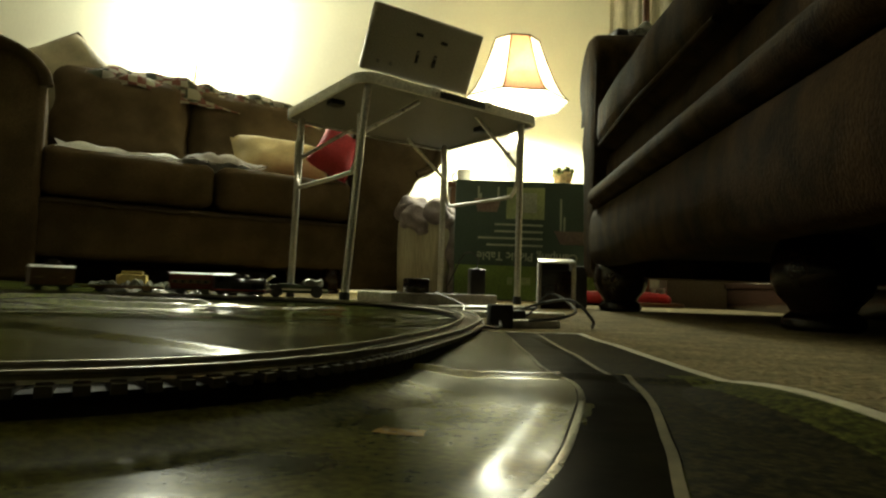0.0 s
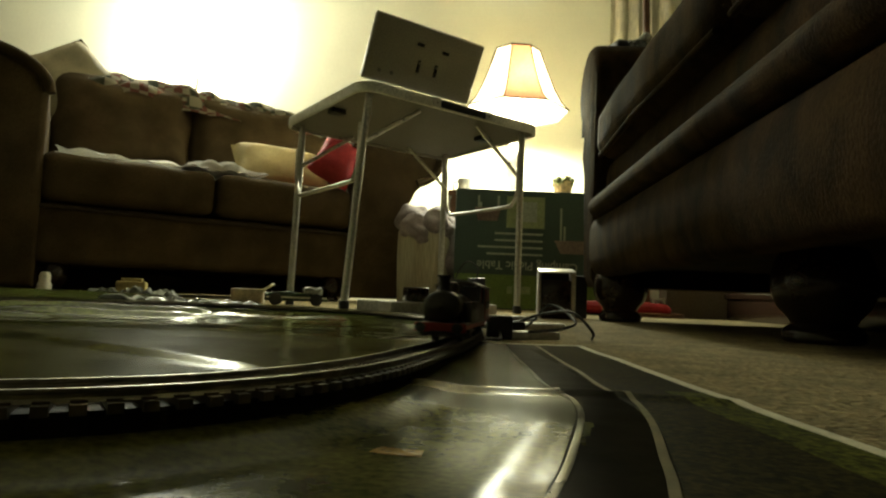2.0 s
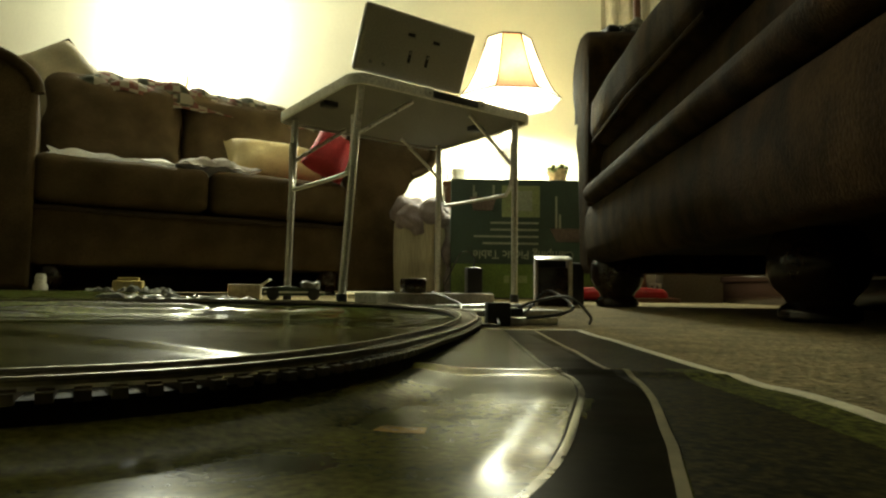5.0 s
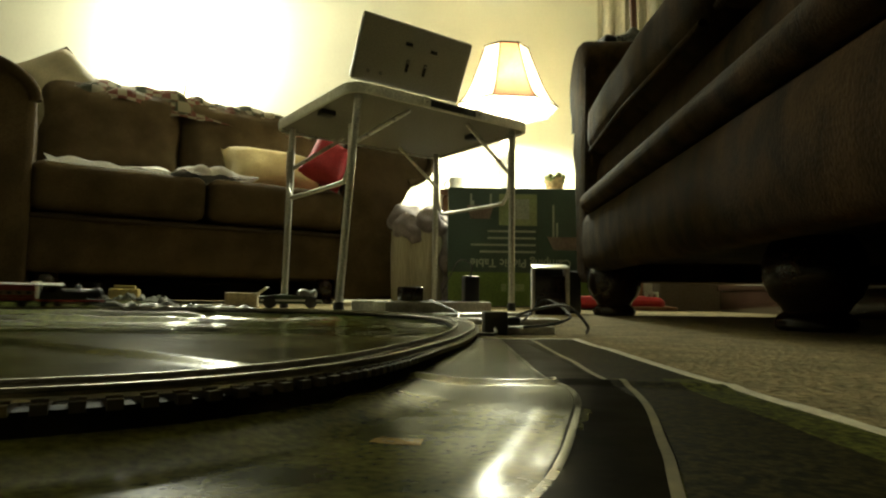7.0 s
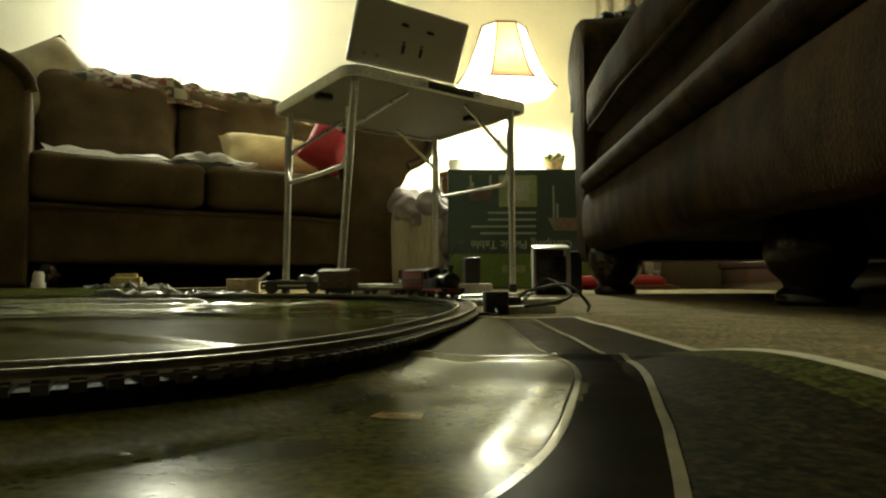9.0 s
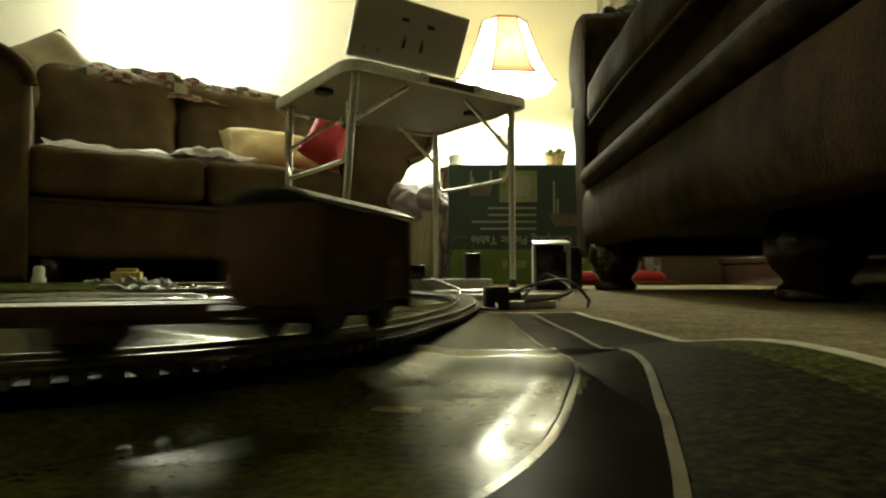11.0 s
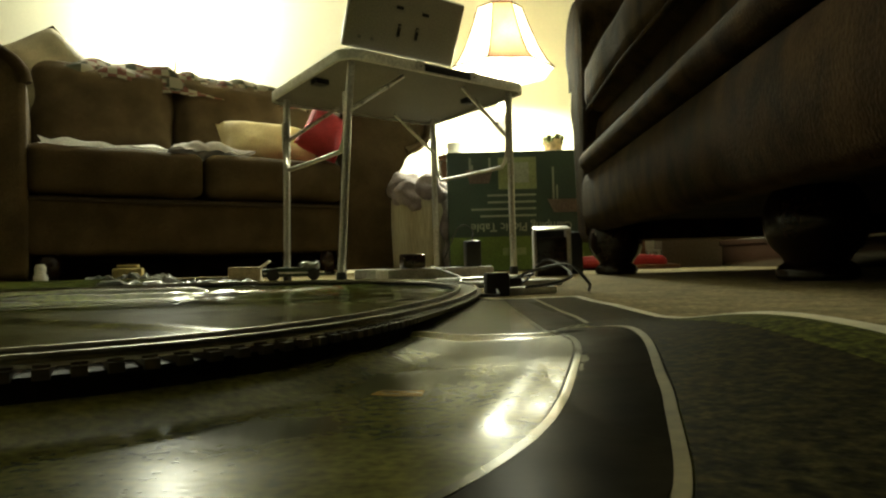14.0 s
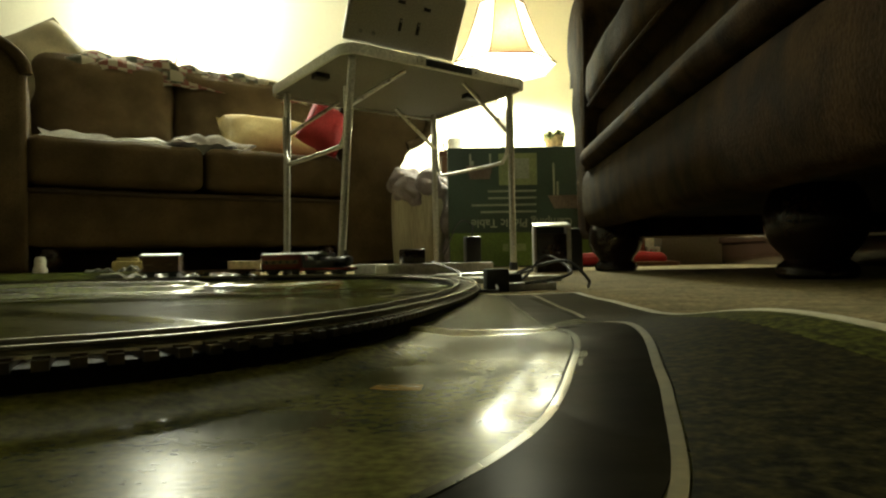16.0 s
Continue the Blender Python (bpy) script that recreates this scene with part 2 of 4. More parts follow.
def bend(points, n=6):
    """Smooth curve through points."""
    p = [Vector(q) for q in points]
    p = [2 * p[0] - p[1]] + p + [2 * p[-1] - p[-2]]
    out = []
    for i in range(1, len(p) - 2):
        for k in range(n):
            t = k / n
            out.append(0.5 * ((2 * p[i]) + (p[i + 1] - p[i - 1]) * t + (2 * p[i - 1] - 5 * p[i] + 4 * p[i + 1] - p[i + 2]) * t * t + (3 * p[i] - p[i - 1] - 3 * p[i + 1] + p[i + 2]) * t ** 3))
    out.append(p[-2])
    return out


def cushion(sx, sy, sz, r, puff=(0, 0, 0), lumps=0.0, seed=0.0, n=14, freq=9.0):
    """Stuffed rounded block, centred, of full size sx, sy, sz; puff swells each axis."""
    b = bmesh.new()
    bmesh.ops.create_cube(b, size=2)
    bmesh.ops.subdivide_edges(b, edges=b.edges[:], cuts=n, use_grid_fill=True)
    half = (sx / 2, sy / 2, sz / 2)
    r = min(r, min(half) * 0.98)
    for v in b.verts:
        u = [math.copysign(abs(c) ** 0.75, c) for c in v.co]
        p = Vector([u[i] * half[i] for i in range(3)])
        core = Vector([max(-half[i] + r, min(half[i] - r, p[i])) for i in range(3)])
        d = p - core
        if d.length > 1e-6:
            p = core + d.normalized() * r
        for i in range(3):
            a, c = (i + 1) % 3, (i + 2) % 3
            p[i] += math.copysign(1, u[i]) * puff[i] * (1 - u[a] ** 2) * (1 - u[c] ** 2) * abs(u[i])
        if lumps:
            p += Vector((1, 1, 1)) * 0 + d.normalized() * lumps * noise.noise(p * freq + Vector((seed, seed * 2, 0))) if d.length > 1e-6 else Vector()
        v.co = p
    return b


def placed(b, m):
    bmesh.ops.transform(b, matrix=m, verts=b.verts)
    return b


def smoothstep(a, b, x):
    t = max(0.0, min(1.0, (x - a) / (b - a)))
    return t * t * (3 - 2 * t)


# ---- the room ----
def room():
    tagged(part("floor", box(-4.6, -5.2, -0.05, 2.6, 3.55, 0.0), M["carpet"]), "beige cut-pile carpet over the whole room", "carpet", kind="structure")
    tagged(part("wall_north", box(-4.6, 3.55, -0.05, 2.6, 3.67, 2.45), M["wall"]), "cream painted wall lit by two lamps", "wall", kind="structure")
    tagged(part("wall_east", box(2.6, -5.2, -0.05, 2.72, 3.67, 2.45), M["wall"]), "cream painted side wall", "wall", kind="structure")
    tagged(part("wall_west", box(-4.72, -5.2, -0.05, -4.6, 3.67, 2.45), M["wall"]), "cream painted side wall", "wall", kind="structure")
    tagged(part("wall_south", box(-4.6, -5.32, -0.05, 2.6, -5.2, 2.45), M["wall"]), "cream painted wall", "wall", kind="structure")
    tagged(part("ceiling", box(-4.72, -5.32, 2.45, 2.72, 3.67, 2.55), M["ceiling"]), "off-white painted ceiling", "ceiling", kind="structure")
    # curtain drawn at the end of the back wall
    b = bmesh.new()
    cols = 90
    rows = []
    for k in range(cols + 1):
        x = 0.90 + 0.95 * k / cols
        y = 3.48 + 0.014 * math.sin(k * 0.75) + 0.008 * math.sin(k * 0.31 + 1)
        rows.append((b.verts.new((x, y, 0.05)), b.verts.new((x + 0.006 * math.sin(k), y, 2.3))))
    for a, c in zip(rows, rows[1:]):
        b.faces.new((a[0], c[0], c[1], a[1]))
    bmesh.ops.solidify(b, geom=b.faces[:], thickness=0.004)
    cur = thing("curtain", pose(0, 0, 0), "beige pleated curtain hanging at the wall", "curtain")
    part("cloth", b, M["curtain"], cur)
    part("rod", tube([(0.8, 3.48, 2.32), (1.95, 3.48, 2.32)], 0.012), M["brass"], cur)


room()


# ---- play mat with a printed road ----
def edge_x(y):
    return 0.1268 - 0.0158 * y


def crease(x, y, ax, ay, bx, by, h, w):
    dx, dy = bx - ax, by - ay
    n = math.hypot(dx, dy)
    s = ((x - ax) * dx + (y - ay) * dy) / n / n
    d = abs((x - ax) * dy - (y - ay) * dx) / n
    end = smoothstep(-0.08, 0.1, s) * smoothstep(1.08, 0.9, s)
    return h * end * math.exp(-(d / w) ** 2)


# plan of the railway loop, clockwise from the far side
LOOP = [(-0.3400, 1.1850), (-0.2280, 1.1500), (-0.1200, 1.0750), (-0.0360, 0.9550), (0.0110, 0.8100), (0.0240, 0.6750), (0.0211, 0.5631), (0.0137, 0.4933), (0.0034, 0.4278), (-0.0130, 0.3425), (-0.0303, 0.2401), (-0.0542, 0.1788), (-0.0902, 0.1454),
        (-0.1500, 0.1250), (-0.2500, 0.1100), (-0.3800, 0.1030), (-0.5300, 0.1120), (-0.6800, 0.1500), (-0.8000, 0.2350), (-0.8780, 0.3600), (-0.9050, 0.5100), (-0.9050, 0.6700), (-0.8850, 0.8400), (-0.8150, 1.0000), (-0.6900, 1.1300), (-0.5200, 1.1950)]


def loop_points(steps=40):
    p = np.array(LOOP)
    a, b, c, d = np.roll(p, 1, 0), p, np.roll(p, -1, 0), np.roll(p, -2, 0)
    t = np.arange(steps)[None, :, None] / steps
    a, b, c, d = (q[:, None, :] for q in (a, b, c, d))
    q = 0.5 * (2 * b + (c - a) * t + (2 * a - 5 * b + 4 * c - d) * t ** 2 + (3 * b - a - 3 * c + d) * t ** 3)
    q = q.reshape(-1, 2)
    return np.vstack([q, q[:1]])


CENTRE = loop_points()
RUN = np.concatenate([[0], np.cumsum(np.hypot(*np.diff(CENTRE, axis=0).T))])
LAP = float(RUN[-1])
COARSE = CENTRE[::5]


def swell(y):
    """The mat's rise under the track, towards the near side."""
    return 0.0035 + 0.0062 * (1 - smoothstep(0.13, 0.42, y))


def under(y):
    """The part of that rise which the mat itself makes; a black strip painting the shade takes up the rest."""
    return 0.0014 + 0.0036 * (1 - smoothstep(0.13, 0.32, y))


def along(s):
    """Place and heading on the track, s metres clockwise from the middle of the far side."""
    s %= LAP
    spot = lambda q: (float(np.interp(q % LAP, RUN, CENTRE[:, 0])), float(np.interp(q % LAP, RUN, CENTRE[:, 1])))
    (x, y), (x0, y0), (x1, y1) = spot(s), spot(s - 0.012), spot(s + 0.012)
    return Matrix.Translation((x, y, swell(y))) @ Matrix.Rotation(math.atan2(y1 - y0, x1 - x0), 4, "Z")


def off_track(x, y):
    return float(np.sqrt(((COARSE - (x, y)) ** 2).sum(1).min()))


def bed(x, y):
    return under(y) * (1 - smoothstep(0.0125, 0.036, off_track(x, y)))


def folds(x, y):
    """Slanting folds of the film beside the road."""
    return crease(x, y, 0.006, 0.12, 0.036, 0.205, 0.0007, 0.005) + crease(x, y, 0.024, 0.13, 0.046, 0.200, 0.0006, 0.0045)


def near_height(x, y):
    z = 0.002 + bed(x, y)
    calm = smoothstep(0.025, 0.08, off_track(x, y))
    z += calm * 0.0022 * max(0, noise.noise(Vector((x * 6, y * 9, 3.1))))* (1 - smoothstep(0.02, 0.1, x))
    z += 0.0007 * calm * noise.noise(Vector((x * 22 + y * 9, y * 16, 5.0)))
    z += crease(x, y, -0.05, 0.269, 0.12, 0.256, 0.0018, 0.006) + folds(x, y)
    z += calm * crease(x, y, -0.37, 0.475, -0.08, 0.290, 0.0035, 0.008)
    return z


def far_height(x, y):
    z = 0.0010 + bed(x, y) + 0.020 * smoothstep(1.12, 1.45, y) * smoothstep(-0.4, -0.8, x)
    calm = smoothstep(0.03, 0.08, off_track(x, y)) * smoothstep(0.55, 0.64, y)
    z += calm * 0.006 * max(0, noise.noise(Vector((x * 7, y * 8, 0.4))))
    z += calm * (crease(x, y, -0.68, 0.905, -0.34, 0.895, 0.011, 0.016) + crease(x, y, -0.57, 0.76, -0.32, 0.79, 0.008, 0.012))
    z += calm * (crease(x, y, -0.80, 0.70, -0.44, 0.67, 0.007, 0.011) + crease(x, y, -0.34, 0.88, -0.12, 0.80, 0.006, 0.012))
    return z


RISE = 0.0135


def bulge_height(x, y):
    k = math.exp(-0.5 * (((x - 0.14) / 0.056) ** 2 + ((y - 0.205) / (0.062 if y > 0.205 else 0.090)) ** 2))
    return 0.0024 + RISE * (k - 1) + folds(x, y) + 0.0007 * noise.noise(Vector((x * 22 + y * 9, y * 16, 5.0)))


def sheet(x0, x1, y0, y1, step, height, right=None, thick=0.0008):
    b = bmesh.new()
    nx, ny = int((x1 - x0) / step), int((y1 - y0) / step)
    g = []
    for j in range(ny + 1):
        y = y0 + (y1 - y0) * j / ny
        xr = right(y) if right else x1
        g.append([b.verts.new((x, y, height(x, y))) for x in (x0 + (xr - x0) * i / nx for i in range(nx + 1))])
    for j in range(ny):
        for i in range(nx):
            b.faces.new((g[j][i], g[j][i + 1], g[j + 1][i + 1], g[j + 1][i]))
    return b


def ribbon(points, width, height, lift):
    b = bmesh.new()
    pts = bend([(x, y, 0) for x, y in points], 14)
    last = None
    for i, p in enumerate(pts):
        d = (pts[min(i + 1, len(pts) - 1)] - pts[max(i - 1, 0)]).normalized()
        s = Vector((-d.y, d.x, 0)) * width / 2
        row = []
        for k, up in ((-1.02, -0.0004), (-1, lift), (-0.33, lift), (0.33, lift), (1, lift), (1.02, -0.0004)):
            q = p + s * k
            row.append(b.verts.new((q.x, q.y, height(q.x, q.y) + up)))
        if last:
            for k in range(5):
                b.faces.new((last[k], last[k + 1], row[k + 1], row[k]))
        last = row
    return b


KERB_IN = [(0.049, 0.536), (0.049, 0.478), (0.047, 0.38), (0.046, 0.273), (0.050, 0.244), (0.046, 0.209), (0.035, 0.166), (0.022, 0.126), (0.0, 0.085), (-0.035, 0.05)]
KERB_OUT = [(0.077, 0.536), (0.076, 0.462), (0.074, 0.36), (0.072, 0.275), (0.076, 0.254), (0.069, 0.208), (0.0555, 0.157), (0.048, 0.13), (0.031, 0.08), (0.003, 0.03)]
ROAD = [((a[0] + c[0]) / 2, (a[1] + c[1]) / 2) for a, c in zip(KERB_IN, KERB_OUT)]


def printing(owner, height, top):
    """Road, kerb lines, verge and border of the near sheet, up to y = top."""
    cut = lambda pts: [p for p in pts if p[1] < top]
    part("road", ribbon(cut(ROAD), 0.026, height, 0.0002), M["road"], owner, "printed dark asphalt road")
    part("kerb_line", ribbon(cut(KERB_IN), 0.0022, height, 0.0003), M["line_faint"], owner, "printed pale kerb line")
    part("kerb_line", ribbon(cut(KERB_OUT), 0.0025, height, 0.0004), M["line"], owner, "printed pale kerb line")
    ys = [y / 100 for y in range(-8, 65, 4) if y / 100 < top] + [min(top, 0.535)]
    part("verge", ribbon([(edge_x(y) - 0.0285, y) for y in ys], 0.048, height, 0.0002), M["verge"], owner, "printed dark grass verge")
    part("verge", ribbon([(x + 0.021, y - 0.006) for x, y in cut(KERB_OUT) if y < 0.27], 0.040, height, 0.00012), M["verge"], owner, "printed dark speckled verge")
    low = [y for y in ys if y < 0.30]
    part("verge", ribbon([(edge_x(y) - 0.0145, y) for y in low], 0.018, height, 0.00035), M["grass"], owner, "printed bright grass verge")
    part("border", ribbon([(edge_x(y) - 0.003, y) for y in ys], 0.0052, height, 0.0007), M["border"], owner, "white printed border")


def play_mats():
    far = tagged(new("play_mat", mesh("play_mat", sheet(-1.75, 0.028, 0.46, 1.45, 0.0065, far_height), M["mat_far"])), "crumpled glossy play mat printed with green fields", "play mat")
    for pts in ([(-0.075, 0.535), (-0.04, 0.545), (-0.012, 0.548)], [(-0.075, 0.50), (-0.045, 0.58), (-0.02, 0.62)], [(-0.45, 0.58), (-0.28, 0.64), (-0.12, 0.66)]):
        part("kerb_line", ribbon(pts, 0.004, far_height, 0.0008), M["line"], far, "printed pale kerb line")
    near = tagged(new("play_mat", mesh("play_mat", sheet(-0.95, 0.15, -0.20, 0.537, 0.0042, near_height, edge_x), M["mat_near"])), "glossy play mat printed with a road and verge", "play mat")
    printing(near, near_height, 0.537)
    part("printed_patch", ribbon([(-0.017, 0.157), (-0.0115, 0.155), (-0.005, 0.1545)], 0.0065, near_height, 0.0001), M["orange"], near, "orange printed patch")
    part("border", ribbon([(0.030 + 0.0105 * k, 0.5345) for k in range(9)], 0.005, near_height, 0.0007), M["border"], near, "white printed border")
    hump = part("raised_corner", sheet(-0.14, 0.16, -0.07, 0.36, 0.0048, bulge_height, edge_x), M["mat_near"], near, "corner of the mat that bulges upwards")
    printing(hump, bulge_height, 0.355)
    return hump


raised_corner = play_mats()


# ---- toy railway ----
def rail_bar(points, z0, z1):
    """Rail of foot, web and head along points."""
    b = bmesh.new()
    prof = [(-0.0013, 0), (0.0013, 0), (0.0004, 0.3), (0.0004, 0.62), (0.0007, 0.7), (0.0007, 1), (-0.0007, 1), (-0.0007, 0.7), (-0.0004, 0.62), (-0.0004, 0.3)]
    rings = []
    for i, p in enumerate(points):
        d = (points[min(i + 1, len(points) - 1)] - points[max(i - 1, 0)]).normalized()
        s = Vector((d.y, -d.x, 0))
        rings.append([b.verts.new((p.x + s.x * u, p.y + s.y * u, p.z + z0 + (z1 - z0) * v)) for u, v in prof])
    n = len(prof)
    for a, c in zip(rings, rings[1:]):
        for k in range(n):
            b.faces.new((a[k], a[(k + 1) % n], c[(k + 1) % n], c[k]))
    b.faces.new(rings[0])
    b.faces.new(rings[-1][::-1])
    return b


def track():
    tie = box(-0.0017, -0.0132, 0, 0.0017, 0.0132, 0.0024)
    for y in (-0.00825, 0.00825):
        add_box(tie, -0.0017, y - 0.0022, 0.0024, 0.0017, y + 0.0022, 0.0030)
    tie = mesh("sleeper", tie, M["sleeper"], False)
    count, ties = 12, 42
    for k in range(count):
        start, length = LAP * k / count, LAP / count
        bent = 3 <= k <= 4
        ob = thing("track_section", Matrix.Translation((0, 0, 0.002)), "sharply curved section of brown model railway track" if bent else "curved section of brown model railway track", "toy track", "toy railway track")
        for side in (-1, 1):
            pts = [along(start + length * i / 30) @ Vector((0, side * 0.00825, 0)) for i in range(31)]
            part("rail", rail_bar(pts, 0.0024, 0.0055), M["rail"], ob, "tarnished metal rail")
        # Black strip fills the gap to the mat; its colour paints the shade.
        b, last = bmesh.new(), None
        for i in range(31):
            m = along(start + length * i / 30)
            low = under(m.translation.y) - swell(m.translation.y) - 0.0004
            row = [b.verts.new(m @ Vector((0, y, z))) for y, z in ((-0.0122, low), (-0.0108, 0.0006), (0.0108, 0.0006), (0.0122, low))]
            if last:
                for q in range(4):
                    b.faces.new((last[q], last[(q + 1) % 4], row[(q + 1) % 4], row[q]))
            last = row
        part("track_shadow", b, M["track_shadow"], ob, "black strip standing in for the shade under the track")
        for i in range(ties):
            one = new("sleeper", tie)
            one.parent = ob
            one.matrix_basis = along(start + length * (i + 0.5) / ties)


def wheels(owner, xs, r=0.0062):
    for x in xs:
        for side in (-1, 1):
            b = lathe([(0.0015, 0), (r + 0.0008, 0), (r + 0.0008, 0.0008), (r, 0.0010), (r, 0.0028), (r * 0.8, 0.0028), (r * 0.75, 0.0018), (0.0025, 0.0020), (0.0022, 0.0032), (0.0005, 0.0034)], 20, m=pose(x, side * 0.0070, r, -90 * side))
            part("wheel", b, M["wheel"], owner)
        part("axle", tube([(x, -0.0072, r), (x, 0.0072, r)], 0.0010, 8), M["wheel"], owner)


def couplings(owner, half):
    for s in (-1, 1):
        b = box(min(s * half, s * (half + 0.006)), -0.002, 0.007, max(s * half, s * (half + 0.006)), 0.002, 0.0085)
        add_box(b, s * (half + 0.0055) - 0.0006, -0.005, 0.0065, s * (half + 0.0055) + 0.0006, 0.005, 0.0095)
        part("coupling", b, M["black"], owner)


def locomotive():
    ob = thing("steam_locomotive", pose(0, 0, 0), "black toy steam locomotive with red buffer beams", "toy locomotive")
    part("footplate", box(-0.050, -0.0155, 0.0125, 0.050, 0.0155, 0.0145, 0.0004), M["loco"], ob)
    part("frame", box(-0.047, -0.0055, 0.005, 0.047, 0.0055, 0.0125), M["loco"], ob)
    for s in (-1, 1):
        part("valance", box(-0.050, s * 0.0150 - 0.0006, 0.0105, 0.050, s * 0.0150 + 0.0006, 0.0135), M["engine_red"], ob, "red painted edge")
        bb = box(s * 0.0505 - 0.0008, -0.0155, 0.0085, s * 0.0505 + 0.0008, 0.0155, 0.0150, 0.0003)
        part("buffer_beam", bb, M["engine_red"], ob, "red buffer beam")
        for y in (-0.011, 0.011):
            part("buffer", lathe([(0.0014, 0), (0.0014, 0.004), (0.0034, 0.0042), (0.0034, 0.0052), (0.0012, 0.0056)], 14, m=pose(s * 0.0512, y, 0.0118, 0, 90 * s)), M["wheel"], ob)
        part("side_tank", box(-0.014, s * 0.0130 - 0.0025, 0.0145, 0.026, s * 0.0130 + 0.0025, 0.0300, 0.0008), M["loco"], ob)
        part("coupling_rod", box(-0.018, s * 0.0112 - 0.0005, 0.0060, 0.020, s * 0.0112 + 0.0005, 0.0076), M["rail"], ob)
        part("cylinder", lathe([(0.0042, 0), (0.0045, 0.001), (0.0045, 0.011), (0.0042, 0.012)], 14, m=pose(0.028, s * 0.0118, 0.0085, 0, 90)), M["loco"], ob)
    part("boiler", lathe([(0.0095, 0), (0.0100, 0.001), (0.0100, 0.020), (0.0103, 0.0205), (0.0103, 0.0215), (0.0100, 0.022), (0.0100, 0.058)], 24, m=pose(-0.014, 0, 0.0265, 0, 90)), M["loco"], ob)
    part("smokebox", lathe([(0.0108, 0), (0.0112, 0.001), (0.0112, 0.013), (0.0100, 0.0145), (0.0075, 0.0155), (0.0025, 0.0160), (0.0010, 0.0170)], 24, m=pose(0.034, 0, 0.0265, 0, 90)), M["loco"], ob)
    part("chimney", lathe([(0.0052, 0), (0.0036, 0.003), (0.0034, 0.009), (0.0046, 0.011), (0.0044, 0.0118), (0.003, 0.0112)], 18, m=pose(0.041, 0, 0.0368)), M["loco"], ob)
    part("dome", lathe([(0.0058, 0), (0.0050, 0.002), (0.0048, 0.006), (0.0036, 0.0088), (0.0015, 0.0098)], 18, m=pose(0.012, 0, 0.0352)), M["loco"], ob)
    for s in (-1, 1):
        cab = bmesh.new()
        add_box(cab, -0.047, s * 0.0145 - 0.0006, 0.0145, -0.014, s * 0.0145 + 0.0006, 0.0285)
        add_box(cab, -0.047, s * 0.0145 - 0.0006, 0.0285, -0.041, s * 0.0145 + 0.0006, 0.0420)
        add_box(cab, -0.022, s * 0.0145 - 0.0006, 0.0285, -0.014, s * 0.0145 + 0.0006, 0.0420)
        part("cab_side", cab, M["loco"], ob)
    part("cab_front", box(-0.0150, -0.0138, 0.0145, -0.0138, 0.0138, 0.0420), M["loco"], ob)
    part("cab_back", box(-0.0472, -0.0138, 0.0145, -0.0460, 0.0138, 0.0300), M["loco"], ob)
    part("cab_roof", vault(-0.050, -0.011, 0.0165, 0.0415, 0.0050), M["roof"], ob, "pale grey cab roof")
    wheels(ob, (-0.018, 0.020), 0.0088)
    wheels(ob, (-0.040,), 0.0055)
    couplings(ob, 0.050)
    return ob


def vault(x0, x1, half, z, rise, thick=0.0012, n=10):
    b = bmesh.new()
    rows = []
    for k in range(n + 1):
        u = -1 + 2 * k / n
        h = z + rise * (1 - u * u)
        rows.append([b.verts.new((x, u * half, h + d)) for x, d in ((x0, 0), (x1, 0), (x1, thick), (x0, thick))])
    for a, c in zip(rows, rows[1:]):
        for k in range(4):
            b.faces.new((a[k], a[(k + 1) % 4], c[(k + 1) % 4], c[k]))
    b.faces.new(rows[0])
    b.faces.new(rows[-1][::-1])
    return b


def underframe(ob, half, material):
    b = bmesh.new()
    for s in (-1, 1):
        add_box(b, -half, s * 0.0105 - 0.0009, 0.0085, half, s * 0.0105 + 0.0009, 0.0120)
        for x in (-half * 0.58, half * 0.58):
            add_box(b, x - 0.0045, s * 0.0105 - 0.0008, 0.0045, x + 0.0045, s * 0.0105 + 0.0008, 0.0090)
        add_box(b, s * half - 0.001, -0.0150, 0.0085, s * half + 0.001, 0.0150, 0.0120)
    part("underframe", b, material, ob)
    wheels(ob, (-half * 0.58, half * 0.58), 0.0062)
    couplings(ob, half)


def coach():
    ob = thing("passenger_coach", pose(0, 0, 0), "short crimson toy coach with a cream band", "toy coach")
    part("body", box(-0.039, -0.0150, 0.0120, 0.039, 0.0150, 0.0420, 0.0008), M["crimson"], ob)
    for s in (-1, 1):
        part("band", box(-0.0355, s * 0.0152 - 0.0003, 0.0225, 0.0355, s * 0.0152 + 0.0003, 0.0315), M["cream"], ob, "cream painted band")
        for k in range(5):
            x = -0.028 + k * 0.014
            part("window", box(x - 0.0036, s * 0.0156 - 0.0002, 0.0240, x + 0.0036, s * 0.0156 + 0.0002, 0.0302), M["black"], ob, "dark window")
        part("stripe", box(-0.037, s * 0.0152 - 0.0002, 0.0175, 0.037, s * 0.0152 + 0.0002, 0.0183), M["cream"], ob)
    part("roof", vault(-0.0395, 0.0395, 0.0158, 0.0420, 0.0040), M["bauxite"], ob, "dull brown curved roof")
    underframe(ob, 0.039, M["loco"])
    return ob


def flat_wagon():
    ob = thing("flat_wagon", pose(0, 0, 0), "low brown toy flat wagon with a tan floor", "toy wagon")
    n = 14
    for k in range(n):
        x = -0.051 + 0.102 * k / n
        part("plank", box(x + 0.0002, -0.0138, 0.0120, x + 0.0071, 0.0138, 0.0134), M["deck"], ob)
    for s in (-1, 1):
        part("side_rail", box(-0.052, s * 0.0145 - 0.0007, 0.0105, 0.052, s * 0.0145 + 0.0007, 0.0138), M["bauxite"], ob)
    underframe(ob, 0.052, M["bauxite"])
    return ob


